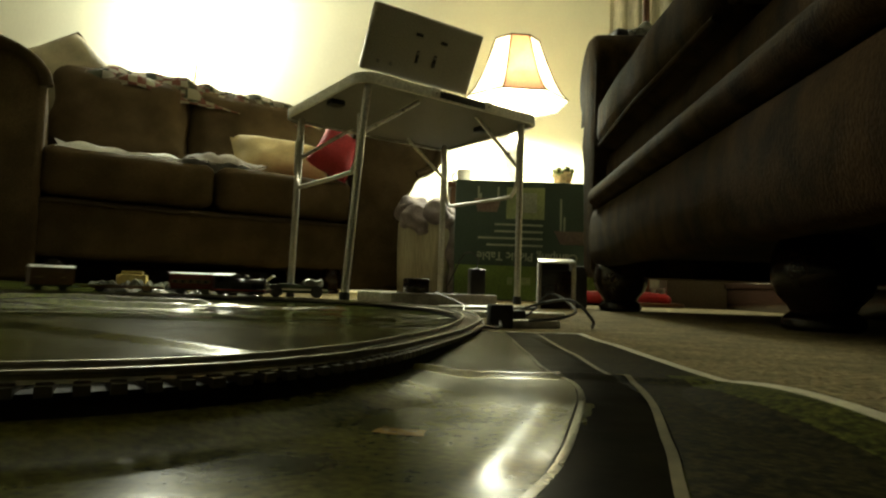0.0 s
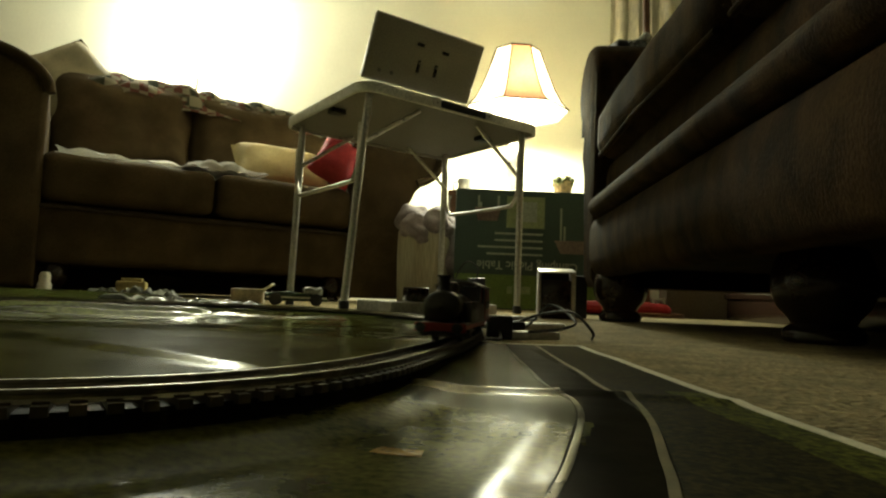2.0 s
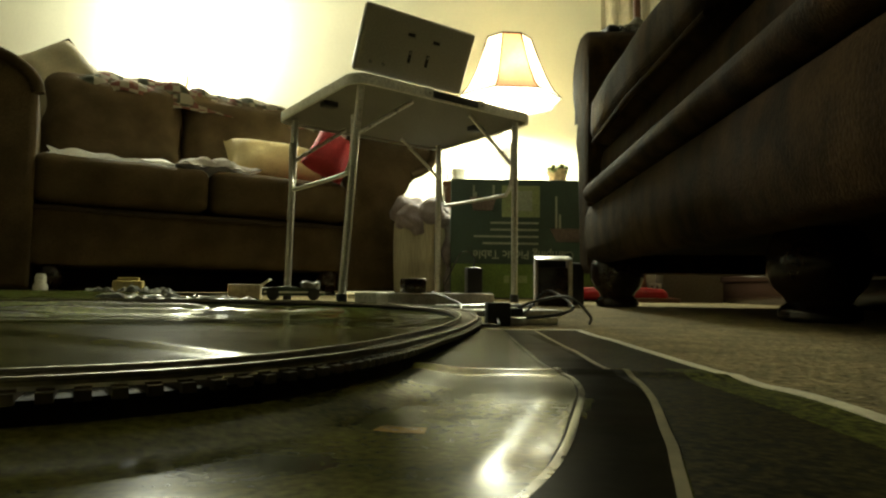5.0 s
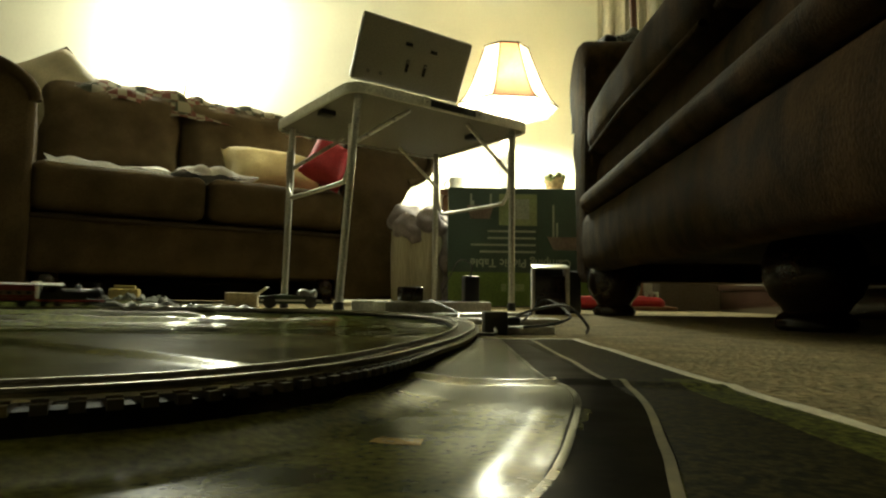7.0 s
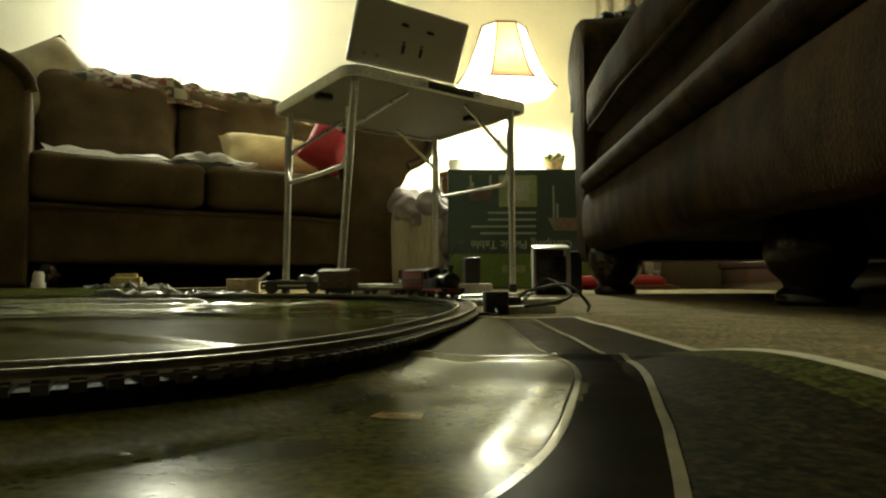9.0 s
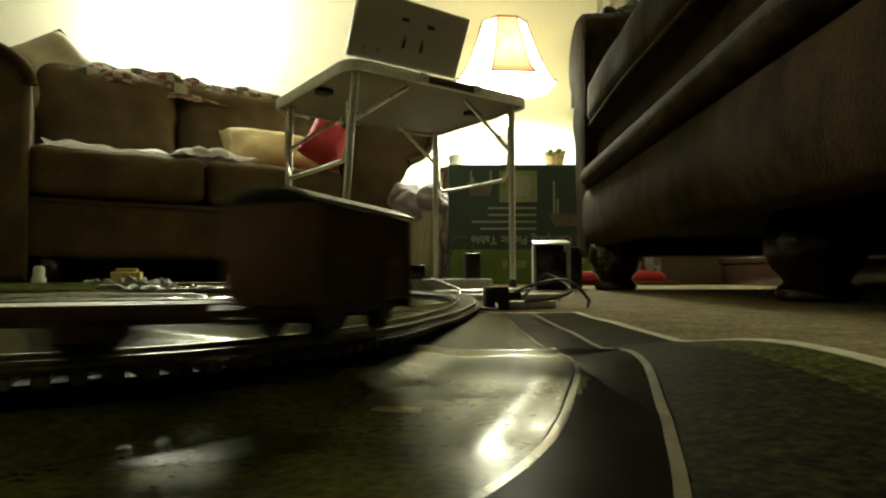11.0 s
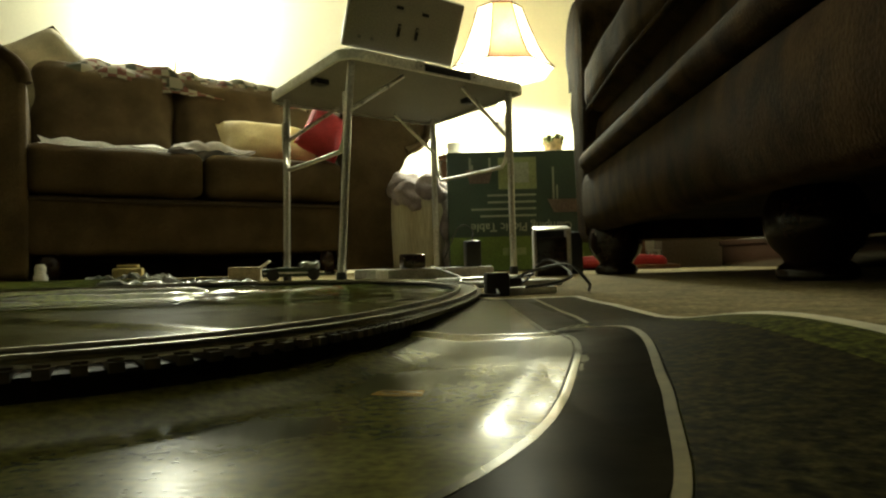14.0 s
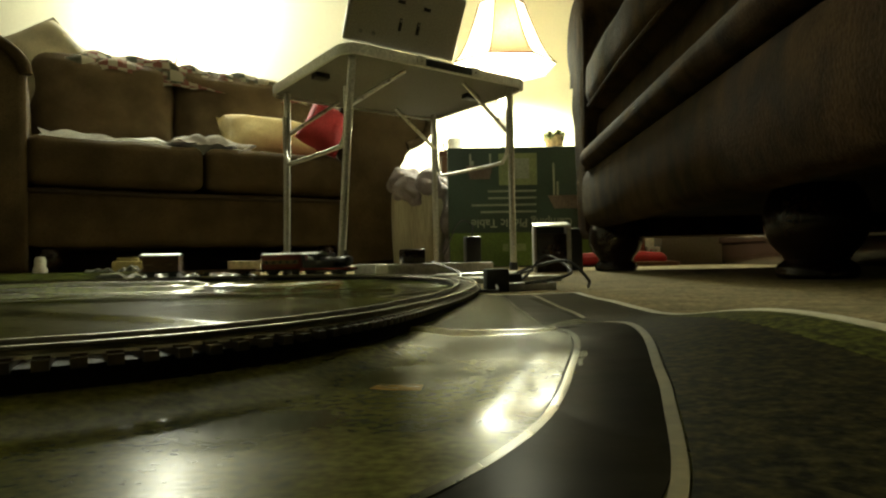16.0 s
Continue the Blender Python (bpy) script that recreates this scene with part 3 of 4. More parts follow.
def box_van():
    ob = thing("box_van", pose(0, 0, 0), "brown toy goods van with a pale roof", "toy wagon")
    part("body", box(-0.033, -0.0145, 0.0120, 0.033, 0.0145, 0.0455, 0.0005), M["bauxite"], ob)
    for s in (-1, 1):
        for k in range(10):
            z = 0.0130 + k * 0.0032
            part("plank", box(-0.0325, s * 0.0146 - 0.0003, z, 0.0325, s * 0.0146 + 0.0003, z + 0.0029), M["bauxite"], ob)
        for x in (-0.0317, -0.0100, 0.0100, 0.0317):
            part("strap", box(x - 0.0008, s * 0.0151 - 0.0004, 0.0125, x + 0.0008, s * 0.0151 + 0.0004, 0.0452), M["bauxite"], ob)
        part("lettering", box(-0.025, s * 0.0152 - 0.0002, 0.0255, -0.013, s * 0.0152 + 0.0002, 0.0285), M["cream"], ob, "pale lettering bar")
        part("lettering", box(0.014, s * 0.0152 - 0.0002, 0.0255, 0.021, s * 0.0152 + 0.0002, 0.0285), M["cream"], ob, "pale lettering bar")
    part("roof", vault(-0.0342, 0.0342, 0.0160, 0.0455, 0.0050), M["roof"], ob, "pale grey curved roof")
    underframe(ob, 0.033, M["loco"])
    return ob


track()
TRAIN = [(locomotive(), -0.044), (coach(), -0.141), (flat_wagon(), -0.266), (box_van(), -0.385)]
for ob, _ in TRAIN:
    ob.scale = (1.36 if ob.name.startswith("flat_wagon") else 1.04, 1.06, 0.90)


# ---- seating ----
def extrude_profile(profile, a, c, axis="y", bevel=0.0):
    """Solid from an outline: (u, z) pairs, swept along an axis from a to c."""
    b = bmesh.new()
    put = (lambda u, z, w: (u, w, z)) if axis == "y" else (lambda u, z, w: (w, u, z))
    n = 6
    rings = [[b.verts.new(put(u, z, a + (c - a) * k / n)) for u, z in profile] for k in range(n + 1)]
    for p, q in zip(rings, rings[1:]):
        for i in range(len(profile)):
            b.faces.new((p[i], p[(i + 1) % len(profile)], q[(i + 1) % len(profile)], q[i]))
    f1, f2 = b.faces.new(rings[0][::-1]), b.faces.new(rings[-1])
    if bevel:
        bmesh.ops.bevel(b, geom=list(f1.edges) + list(f2.edges), offset=bevel, segments=3, affect="EDGES", profile=0.5)
    return b


def scroll(inner, base, roll, top, bottom, squash=0.92):
    """Outline of a scroll arm; grows from the inner side towards the roll."""
    s = 1 if roll > inner else -1
    c, r = (inner + roll) / 2, abs(roll - inner) / 2
    zc = top - r * squash
    pts = [(inner, bottom), (inner, zc)]
    for k in range(1, 15):
        a = math.pi - math.pi * 1.36 * k / 14
        pts.append((c + s * r * math.cos(a), zc + r * squash * math.sin(a)))
    low = pts[-1][1]
    pts += [(base + s * 0.030, low - 0.025), (base + s * 0.012, low - 0.065), (base + s * 0.003, low - 0.12), (base, low - 0.17), (base, bottom)]
    return pts


def bun_foot(owner, x, y, r, h, label=""):
    b = lathe([(r * 0.70, 0), (r * 0.77, h * 0.03), (r * 0.78, h * 0.10), (r * 0.72, h * 0.15), (r * 0.61, h * 0.19), (r * 0.66, h * 0.25), (r * 0.86, h * 0.36), (r * 0.98, h * 0.50), (r, h * 0.62), (r * 0.97, h * 0.75), (r * 0.88, h * 0.88), (r * 0.72, h)], 32, m=pose(x, y, 0))
    part("foot", b, M["bun"], owner, label)


def loveseat():
    o = thing("loveseat", pose(-0.891, 2.285, 0, 0, 0, 33), "dark brown upholstered two-seat sofa with rolled arms", "sofa")
    part("seat_rail", placed(cushion(1.14, 0.86, 0.205, 0.02, (0, 0.008, 0), 0.004, 2), pose(0, 0.43, 0.203)), M["sofa"], o)
    part("welt", tube([(-0.56, -0.006, 0.288), (-0.2, -0.012, 0.284), (0.2, -0.012, 0.284), (0.56, -0.006, 0.288)], 0.007), M["welt"], o)
    for s in (-1, 1):
        part("seat_cushion", placed(cushion(0.555, 0.68, 0.165, 0.035, (0.003, 0.012, 0.014), 0.006, 5 + s), pose(s * 0.281, 0.32, 0.392)), M["sofa"], o)
        part("back_cushion", placed(cushion(0.56, 0.22, 0.50, 0.07, (0.004, 0.03, 0.03), 0.012, 9 + s), pose(s * 0.281, 0.70, 0.690, -9)), M["sofa"], o)
        prof = scroll(s * 0.552, s * 0.80, s * 0.98, 0.792, 0.020, 0.60)
        part("arm", extrude_profile(prof, -0.03, 0.86, "y", 0.025), M["sofa"], o)
        part("arm_welt", tube(bend([(u * 0.985 + s * 0.01, -0.028, z - 0.004) for u, z in prof[1:-5]], 3), 0.020, 12), M["sofa"], o, "rounded front edge of the arm")
        for y in (0.05, 0.78):
            bun_foot(o, s * 0.50, y, 0.045, 0.105)
    part("back", placed(cushion(1.62, 0.16, 0.85, 0.04, (0, 0.01, 0.02), 0.006, 3), pose(0, 0.86, 0.525)), M["sofa"], o)
    # Added board, not a sofa part: stops wall light showing through the gap.
    part("light_stop_board", box(-0.93, 0.815, 0.003, 0.93, 0.85, 0.13, 0.004), M["sofa"], o)
    return o


def couch():
    o = thing("couch", pose(0.33, 1.40, 0, 0, 0, -2.0) @ pose(-0.33, -1.40, 0), "mottled brown upholstered couch on dark bun feet", "couch")
    L0, L1 = -1.05, 1.42
    front = [(0.460, 0.120), (0.400, 0.106), (0.365, 0.099), (0.345, 0.102), (0.334, 0.112), (0.327, 0.135), (0.324, 0.17), (0.326, 0.210), (0.334, 0.230), (0.352, 0.240), (1.20, 0.246), (1.20, 0.122)]
    part("seat_rail", extrude_profile(front, L0, L1, "y", 0.004), M["couch"], o)
    part("welt", tube([(0.340, L0, 0.261), (0.337, 0.2, 0.264), (0.338, 0.7, 0.262), (0.341, L1 - 0.02, 0.260), (0.352, L1, 0.259)], 0.024, 16), M["couch"], o)
    deck = [(0.366, 0.244), (0.362, 0.28), (0.362, 0.335), (0.370, 0.364), (1.20, 0.364), (1.20, 0.244)]
    part("deck", extrude_profile(deck, L0, L1, "y"), M["couch"], o)
    for y0, y1, k in ((L0, -0.005, 1), (0.0, 0.705, 2), (0.71, L1 - 0.004, 3)):
        part("seat_cushion", placed(cushion(0.66, y1 - y0, 0.122, 0.034, (0.008, 0.003, 0.022), 0.004, k, 18), pose(0.664, (y0 + y1) / 2, 0.432)), M["couch"], o)
        part("cushion_piping", tube([(0.342, y0 + 0.02, 0.380), (0.332, (y0 + y1) / 2, 0.378), (0.342, y1 - 0.02, 0.380)], 0.006, 8), M["couch"], o)
        part("back_cushion", placed(cushion(0.24, y1 - y0, 0.46, 0.08, (0.03, 0.004, 0.02), 0.01, k + 4, 14), pose(1.02, (y0 + y1) / 2, 0.66, 0, 10)), M["couch"], o)
    part("back", placed(cushion(0.20, 2.5, 0.86, 0.03), pose(1.22, 0.1, 0.46)), M["couch"], o)
    for inner, base, roll in ((1.425, 1.56, 1.66), (-1.06, -1.28, -1.36)):
        part("arm", extrude_profile(scroll(inner, base, roll, 0.695, 0.078), 0.336, 1.25, "x", 0.02), M["couch"], o)
    for x, y in ((0.503, 0.795), (0.395, 1.405), (0.50, -1.15), (1.15, 1.40), (1.15, -1.15)):
        bun_foot(o, x, y, 0.061, 0.124, "glossy dark-stained bun foot")
    return o


def pillow(name, m, sx, sz, depth, material, label, piping=None):
    o = thing(name, m, label, "cushion")
    b = bmesh.new()
    n = 16
    grid = {}
    for side in (-1, 1):
        for i in range(n + 1):
            for j in range(n + 1):
                u, v = -1 + 2 * i / n, -1 + 2 * j / n
                e = (1 - u ** 4) * (1 - v ** 4)
                pinch = 1 - 0.10 * (1 - abs(v)) * abs(u) ** 3, 1 - 0.10 * (1 - abs(u)) * abs(v) ** 3
                p = Vector((u * sx / 2 * pinch[0], side * depth / 2 * max(0, e) ** 0.55, v * sz / 2 * pinch[1]))
                p += Vector((0, 0.012 * noise.noise(p * 11 + Vector((side, 3, 1))) * e, 0))
                if side == 1 and e < 1e-6:
                    grid[(side, i, j)] = grid[(-1, i, j)]
                else:
                    grid[(side, i, j)] = b.verts.new(p)
        for i in range(n):
            for j in range(n):
                b.faces.new([grid[(side, i + a, j + c)] for a, c in ((0, 0), (1, 0), (1, 1), (0, 1))])
    part("cover", b, material, o)
    if piping:
        edge = [(-1, v / 6) for v in range(-6, 6)] + [(u / 6, 1) for u in range(-6, 6)] + [(1, -v / 6) for v in range(-6, 6)] + [(-u / 6, -1) for u in range(-6, 7)]
        part("piping", tube([(u * sx / 2 * (1 - 0.10 * (1 - abs(v)) * abs(u) ** 3), 0, v * sz / 2 * (1 - 0.10 * (1 - abs(u)) * abs(v) ** 3)) for u, v in edge], 0.006, 8), piping, o)
    return o


def cloth(name, m, sx, sy, height, label, category, material, amp, freq, seed, thick=0.006, droop=0.0):
    """Loose cloth: a crumpled sheet with thickness."""
    b = bmesh.new()
    nx, ny = 44, 20
    g = []
    for j in range(ny + 1):
        row = []
        for i in range(nx + 1):
            u, v = -1 + 2 * i / nx, -1 + 2 * j / ny
            wob = 1 + 0.16 * noise.noise(Vector((u * 2, v * 2, seed)))
            x, y = u * sx / 2 * wob, v * sy / 2 * wob
            z = height * (1 - abs(u) ** 3) * (1 - abs(v) ** 3) + amp * abs(noise.noise(Vector((x * freq, y * freq, seed)))) + thick
            z -= droop * max(0, abs(v) - 0.45) ** 1.3
            row.append(b.verts.new((x, y, z)))
        g.append(row)
    for j in range(ny):
        for i in range(nx):
            b.faces.new((g[j][i], g[j][i + 1], g[j + 1][i + 1], g[j + 1][i]))
    bmesh.ops.solidify(b, geom=b.faces[:], thickness=thick)
    return tagged(part(name, b, material), label, category) if m is None else placed_thing(part(name, b, material), m, label, category)


def placed_thing(ob, m, label, category):
    ob.matrix_basis = m
    return tagged(ob, label, category)


loveseat()
couch()
SEAT = pose(-0.891, 2.285, 0, 0, 0, 33)
pillow("pillow", SEAT @ pose(-0.515, 0.76, 0.918, -24, 0, 4) @ pose(0, 0, 0, 0, 50), 0.36, 0.44, 0.16, M["tan"], "tan cushion with dark piping on the sofa back", M["welt"])
pillow("pillow", SEAT @ pose(0.36, 0.36, 0.58, -38, 3, -6), 0.46, 0.28, 0.17, M["yellow"], "mustard yellow cushion leaning on the sofa seat")
pillow("pillow", SEAT @ pose(0.495, 0.035, 0.60, -14, 28, -20), 0.19, 0.20, 0.15, M["red"], "red cushion at the sofa arm")
cloth("throw_blanket", SEAT @ pose(0.10, 0.79, 0.942, 0, 1.5), 1.02, 0.38, 0.03, "red and cream plaid throw over the sofa back", "blanket", M["plaid_red"], 0.065, 8, 1.7, 0.008, 0.22)
cloth("bed_sheet", SEAT @ pose(-0.205, 0.22, 0.482, 0, 0, 3), 0.66, 0.36, 0.012, "crumpled white sheet spread on the sofa seat", "cloth", M["paper"], 0.03, 10, 4.1)
cloth("scarf", SEAT @ pose(0.03, 0.14, 0.482, 0, 0, 8), 0.30, 0.24, 0.045, "patterned pale cloth bundled on the sofa seat", "cloth", M["linen"], 0.03, 14, 7.7)


# ---- folding table with a small monitor ----
def folding_table():
    o = thing("folding_table", pose(-0.1255, 1.7915, 0, 0, 0, 37), "small aluminium folding table with a grey top", "table")
    hx, hy, zt = 0.300, 0.240, 0.553

    def rounded(r, inset=0.0):
        pts = []
        for cx, cy, a0 in ((1, 1, 0), (-1, 1, 90), (-1, -1, 180), (1, -1, 270)):
            for k in range(7):
                a = radians(a0 + 15 * k)
                pts.append((cx * (hx - r) + (r - inset) * math.cos(a), cy * (hy - r) + (r - inset) * math.sin(a)))
        return pts

    b = bmesh.new()
    lo, hi = [b.verts.new((x, y, zt - 0.020)) for x, y in rounded(0.045, 0.004)], [b.verts.new((x, y, zt - 0.002)) for x, y in rounded(0.045, 0.004)]
    for i in range(len(lo)):
        b.faces.new((lo[i], lo[(i + 1) % len(lo)], hi[(i + 1) % len(lo)], hi[i]))
    b.faces.new(lo[::-1])
    b.faces.new(hi)
    part("tabletop", b, M["board"], o, "grey board table top", smooth=False)
    b = bmesh.new()
    rings = [[b.verts.new((x, y, z)) for x, y in rounded(0.045, i)] for i, z in ((0.004, zt - 0.026), (-0.002, zt - 0.025), (-0.003, zt - 0.012), (-0.002, zt), (0.010, zt + 0.002), (0.012, zt - 0.001))]
    for p, q in zip(rings, rings[1:]):
        for i in range(len(p)):
            b.faces.new((p[i], p[(i + 1) % len(p)], q[(i + 1) % len(p)], q[i]))
    part("edge_trim", b, M["trim"], o, "bright aluminium edge trim")
    # dark carrying handle and clips on the near edge, two black blocks beneath
    part("handle", box(-0.075, -hy - 0.006, zt - 0.022, 0.085, -hy - 0.002, zt - 0.003, 0.0015), M["black"], o, "black carrying handle")
    for x in (-0.085, 0.092):
        part("clip", box(x - 0.012, -hy - 0.0075, zt - 0.025, x + 0.012, -hy - 0.002, zt + 0.001, 0.001), M["white"], o, "pale plastic clip")
        part("rivet", lathe([(0.003, 0), (0.003, 0.001), (0.0015, 0.002)], 10, m=pose(x, -hy - 0.0075, zt - 0.013, 90)), M["rivet"], o)
    # The left block is a bracket; the right one stands in for a shadow.
    for x, y in ((-0.262, -0.03), (0.20, -0.09)):
        part("under_block", box(x - 0.02, y - 0.016, zt - 0.034, x + 0.02, y + 0.016, zt - 0.020, 0.002), M["black"], o)
    for x, feet, knee in ((-0.268, (-0.308, -0.278), 1), (0.247, (0.247, 0.247), -1)):
        for s, y, foot in ((-1, -0.215, feet[0]), (1, 0.180 if x < 0 else 0.162, feet[1])):
            pts = [(x, y, zt - 0.026), (x + (foot - x) * 0.3, y, 0.40), (foot, y, 0.012)]
            part("leg", tube(pts, 0.0095, 14), M["alu"], o)
            part("rubber_foot", lathe([(0.0125, 0), (0.0125, 0.018), (0.0105, 0.022)], 14, m=pose(foot, y, 0)), M["black"], o)
            # outer sleeve of the upper leg
            part("sleeve", tube([(x + (foot - x) * 0.10, y * 0.965, 0.47), (x + (foot - x) * 0.33, y * 0.965, 0.34)], 0.0075, 10), M["alu"], o)
            part("brace", tube([(x + (foot - x) * 0.28, y * 0.93, 0.405), (x + knee * 0.16, y * 0.93, zt - 0.030)], 0.0055, 8), M["alu"], o)
            for q in (0.25, 0.7):
                part("rivet", lathe([(0.0045, 0), (0.0045, 0.002), (0.002, 0.003)], 10, m=pose(x + (foot - x) * 0.28 + (knee * 0.16 - (foot - x) * 0.28) * q, y * 0.93 - 0.006, 0.405 + (zt - 0.435) * q, 90)), M["rivet"], o)
        fx, back = x + (feet[0] - x) * 0.36, (0.180 if x < 0 else 0.162) - 0.010
        part("cross_bar", tube(bend([(fx, -0.206, 0.455), (fx, -0.202, 0.36), (fx, -0.182, 0.322), (fx, -0.145, 0.315), (fx, back - 0.06, 0.315), (fx, back - 0.022, 0.322), (fx, back - 0.003, 0.36), (fx, back, 0.455)], 5), 0.0058, 10), M["alu"], o)
    return o


def monitor():
    a = 35.8
    o = thing("portable_monitor", pose(-0.0935, 1.525, 0.5565, 26, 0, a), "grey plastic portable monitor seen from behind", "monitor")
    part("casing", box(-0.163, 0.0, 0.002, 0.158, 0.020, 0.160, 0.007, 3), M["casing"], o)
    for x, z in ((-0.03, 0.115), (0.045, 0.112)):
        part("vent", box(x - 0.010, -0.0015, z - 0.004, x + 0.010, 0.001, z + 0.004, 0.0008), M["black"], o)
    for x in (-0.022, 0.030):
        part("socket", box(x - 0.004, -0.002, 0.048, x + 0.004, 0.001, 0.078, 0.001), M["black"], o)
        part("screw", lathe([(0.004, 0), (0.004, 0.001), (0.001, 0.002)], 10, m=pose(x, -0.001, 0.072, 90)), M["rivet"], o)
    for x in (-0.125, -0.09):
        part("screw", lathe([(0.005, 0), (0.005, 0.001), (0.001, 0.002)], 10, m=pose(x, -0.0005, 0.030, 90)), M["rivet"], o)
    return o


folding_table()
monitor()


# ---- lamps ----
def table_lamp():
    o = thing("table_lamp", pose(0.309, 3.05, 0.525), "lit table lamp with a cream panelled bell shade", "lamp")
    # White in colour to paint the lamp's glare, which washes the base out.
    part("base", lathe([(0.075, 0), (0.078, 0.008), (0.06, 0.018), (0.02, 0.03), (0.016, 0.07), (0.035, 0.11), (0.048, 0.16), (0.042, 0.22), (0.018, 0.27), (0.011, 0.30), (0.010, 0.46)], 28), M["white"], o, "turned base coloured white to stand in for lamp glare")
    o.scale = (1.12, 1.12, 1.12)
    n = 8
    prof = [(0.240, 0.410), (0.209, 0.445), (0.174, 0.51), (0.144, 0.585), (0.120, 0.65), (0.106, 0.695)]

    def at(k, r, z):
        a = 2 * math.pi * (k + 0.5) / n + radians(5)
        return Vector((r * math.cos(a), r * math.sin(a), z))

    for k in range(n):
        b = bmesh.new()
        rows = [[b.verts.new(at(k, r, z).lerp(at(k + 1, r, z), t)) for t in (0, 0.5, 1)] for r, z in prof]
        for p, q in zip(rows, rows[1:]):
            for i in range(2):
                b.faces.new((p[i], p[i + 1], q[i + 1], q[i]))
        bmesh.ops.solidify(b, geom=b.faces[:], thickness=0.0015)
        front = k == 5
        part("shade_panel", b, M["shade_pink"] if front else M["shade"], o, "pinkish lit panel" if front else "cream lit panel")
        part("shade_rib", tube([at(k, r + 0.002, z) for r, z in prof], 0.0032, 6), M["seam"], o)
    for r, z in (prof[0], prof[-1]):
        part("shade_rim", tube([at(k, r + 0.002, z) for k in range(n + 1)], 0.0036, 6), M["seam"], o)
    return o


def wall_lamp():
    o = thing("wall_lamp", pose(-1.54, 3.55, 1.53), "lit frosted glass wall lamp over the sofa", "lamp")
    part("back_plate", lathe([(0.06, 0), (0.06, 0.008), (0.045, 0.016)], 24, m=pose(0, 0, 0, 90)), M["white"], o)
    part("arm", tube([(0, -0.01, 0), (0, -0.12, 0)], 0.02), M["white"], o)
    globe = part("globe", lathe([(0.03, -0.10), (0.075, -0.075), (0.10, -0.02), (0.10, 0.02), (0.075, 0.075), (0.03, 0.10)], 28, m=pose(0, -0.20, 0.0)), M["globe"], o, "glowing frosted globe")
    globe.visible_shadow = False
    part("cord", tube(bend([(0, -0.02, 0), (0.004, -0.012, -0.2), (-0.03, -0.01, -0.6), (-0.05, -0.01, -1.2)], 5), 0.004, 6), M["wood"], o, "thin hanging cord")
    return o


table_lamp()
wall_lamp()


# ---- end table corner ----
def end_table():
    o = thing("end_table", pose(0.385, 3.02, 0), "red-brown wooden end table under the lamp", "table")
    part("tabletop", box(-0.40, -0.30, 0.496, 0.42, 0.28, 0.522, 0.006), M["wood"], o)
    part("runner", box(-0.375, -0.302, 0.5226, 0.40, 0.275, 0.5246, 0.0005), M["paper"], o, "pale cloth on the top")
    for x in (-0.36, 0.38):
        for y in (-0.26, 0.24):
            part("leg", box(x - 0.022, y - 0.022, 0, x + 0.022, y + 0.022, 0.496, 0.003), M["wood"], o)
    part("side_panel", box(-0.388, -0.235, 0.06, -0.372, 0.215, 0.492, 0.002), M["wood"], o)


def picnic_carton():
    o = thing("carton", pose(0.335, 2.44, 0, 0, 0, 1.5), "dark green printed carton standing upside down", "carton")
    part("panel", box(-0.315, -0.05, 0, 0.40, 0.005, 0.470, 0.002), M["carton"], o)
    y = -0.0512

    def flat(name, x0, z0, x1, z1, m, label="", d=0.0):
        return part(name, box(x0, y - 0.0008 - d, z0, x1, y - d, z1), M[m], o, label)

    flat("print_band", -0.312, 0.004, 0.398, 0.135, "carton_light", "leaf green printed band")
    flat("badge", -0.115, 0.320, 0.035, 0.445, "print_pale", "pale green square badge")
    flat("badge_picture", -0.060, 0.345, 0.005, 0.425, "print_white", "", 0.0008)
    for k, (x0, x1) in enumerate(((-0.160, 0.03), (-0.16, 0.03), (-0.225, 0.03), (-0.19, 0.03))):
        flat("text_bar", x0, 0.293 - 0.027 * k, x1, 0.301 - 0.027 * k, "print_white", "pale line of small print")
    # the title stands on its head
    font = bpy.data.curves.new("title", "FONT")
    font.body, font.size, font.extrude, font.offset = "Camping Picnic Table", 0.046, 0.0003, 0.0006
    font.align_x, font.align_y = "RIGHT", "BOTTOM"
    tmp = new("title_source", font)
    letters = bpy.data.meshes.new_from_object(tmp.evaluated_get(bpy.context.evaluated_depsgraph_get()))
    bpy.data.objects.remove(tmp)
    letters.materials.clear()
    letters.materials.append(M["print_white"])
    title = new("title_lettering", letters)
    title.parent = o
    title.matrix_basis = pose(-0.228, y - 0.0006, 0.196) @ pose(0, 0, 0, 90) @ pose(0, 0, 0, 0, 0, 180)
    title["label"] = "pale upside-down title lettering"
    for x0, x1 in ((-0.105, -0.085), (-0.065, -0.015)):
        flat("title_bar", x0, 0.062, x1, 0.09, "print_pale", "pale block of lettering", 0.0008)
    # two printed tables, legs up
    for cx, z, w in ((-0.19, 0.345, 0.105), (0.165, 0.225, 0.18)):
        b = bmesh.new()
        for px, py in ((-w / 2, 0.052), (w / 2, 0.052), (w * 0.36, 0.0), (-w * 0.36, 0.0)):
            b.verts.new((cx + px, y - 0.001, z + py))
        b.faces.new(b.verts[:])
        bmesh.ops.solidify(b, geom=b.faces[:], thickness=0.0006)
        part("printed_table", b, M["print_pink"], o, "dusty pink printed picture")
        h = 0.05 if cx < 0 else 0.13
        for sx in (-0.38, -0.30, 0.36):
            if cx > 0 and sx > 0:
                continue
            flat("printed_leg", cx + w * sx, z + 0.05, cx + w * sx + 0.008, z + 0.05 + h * (1 if sx != -0.30 else 0.45), "print_white")


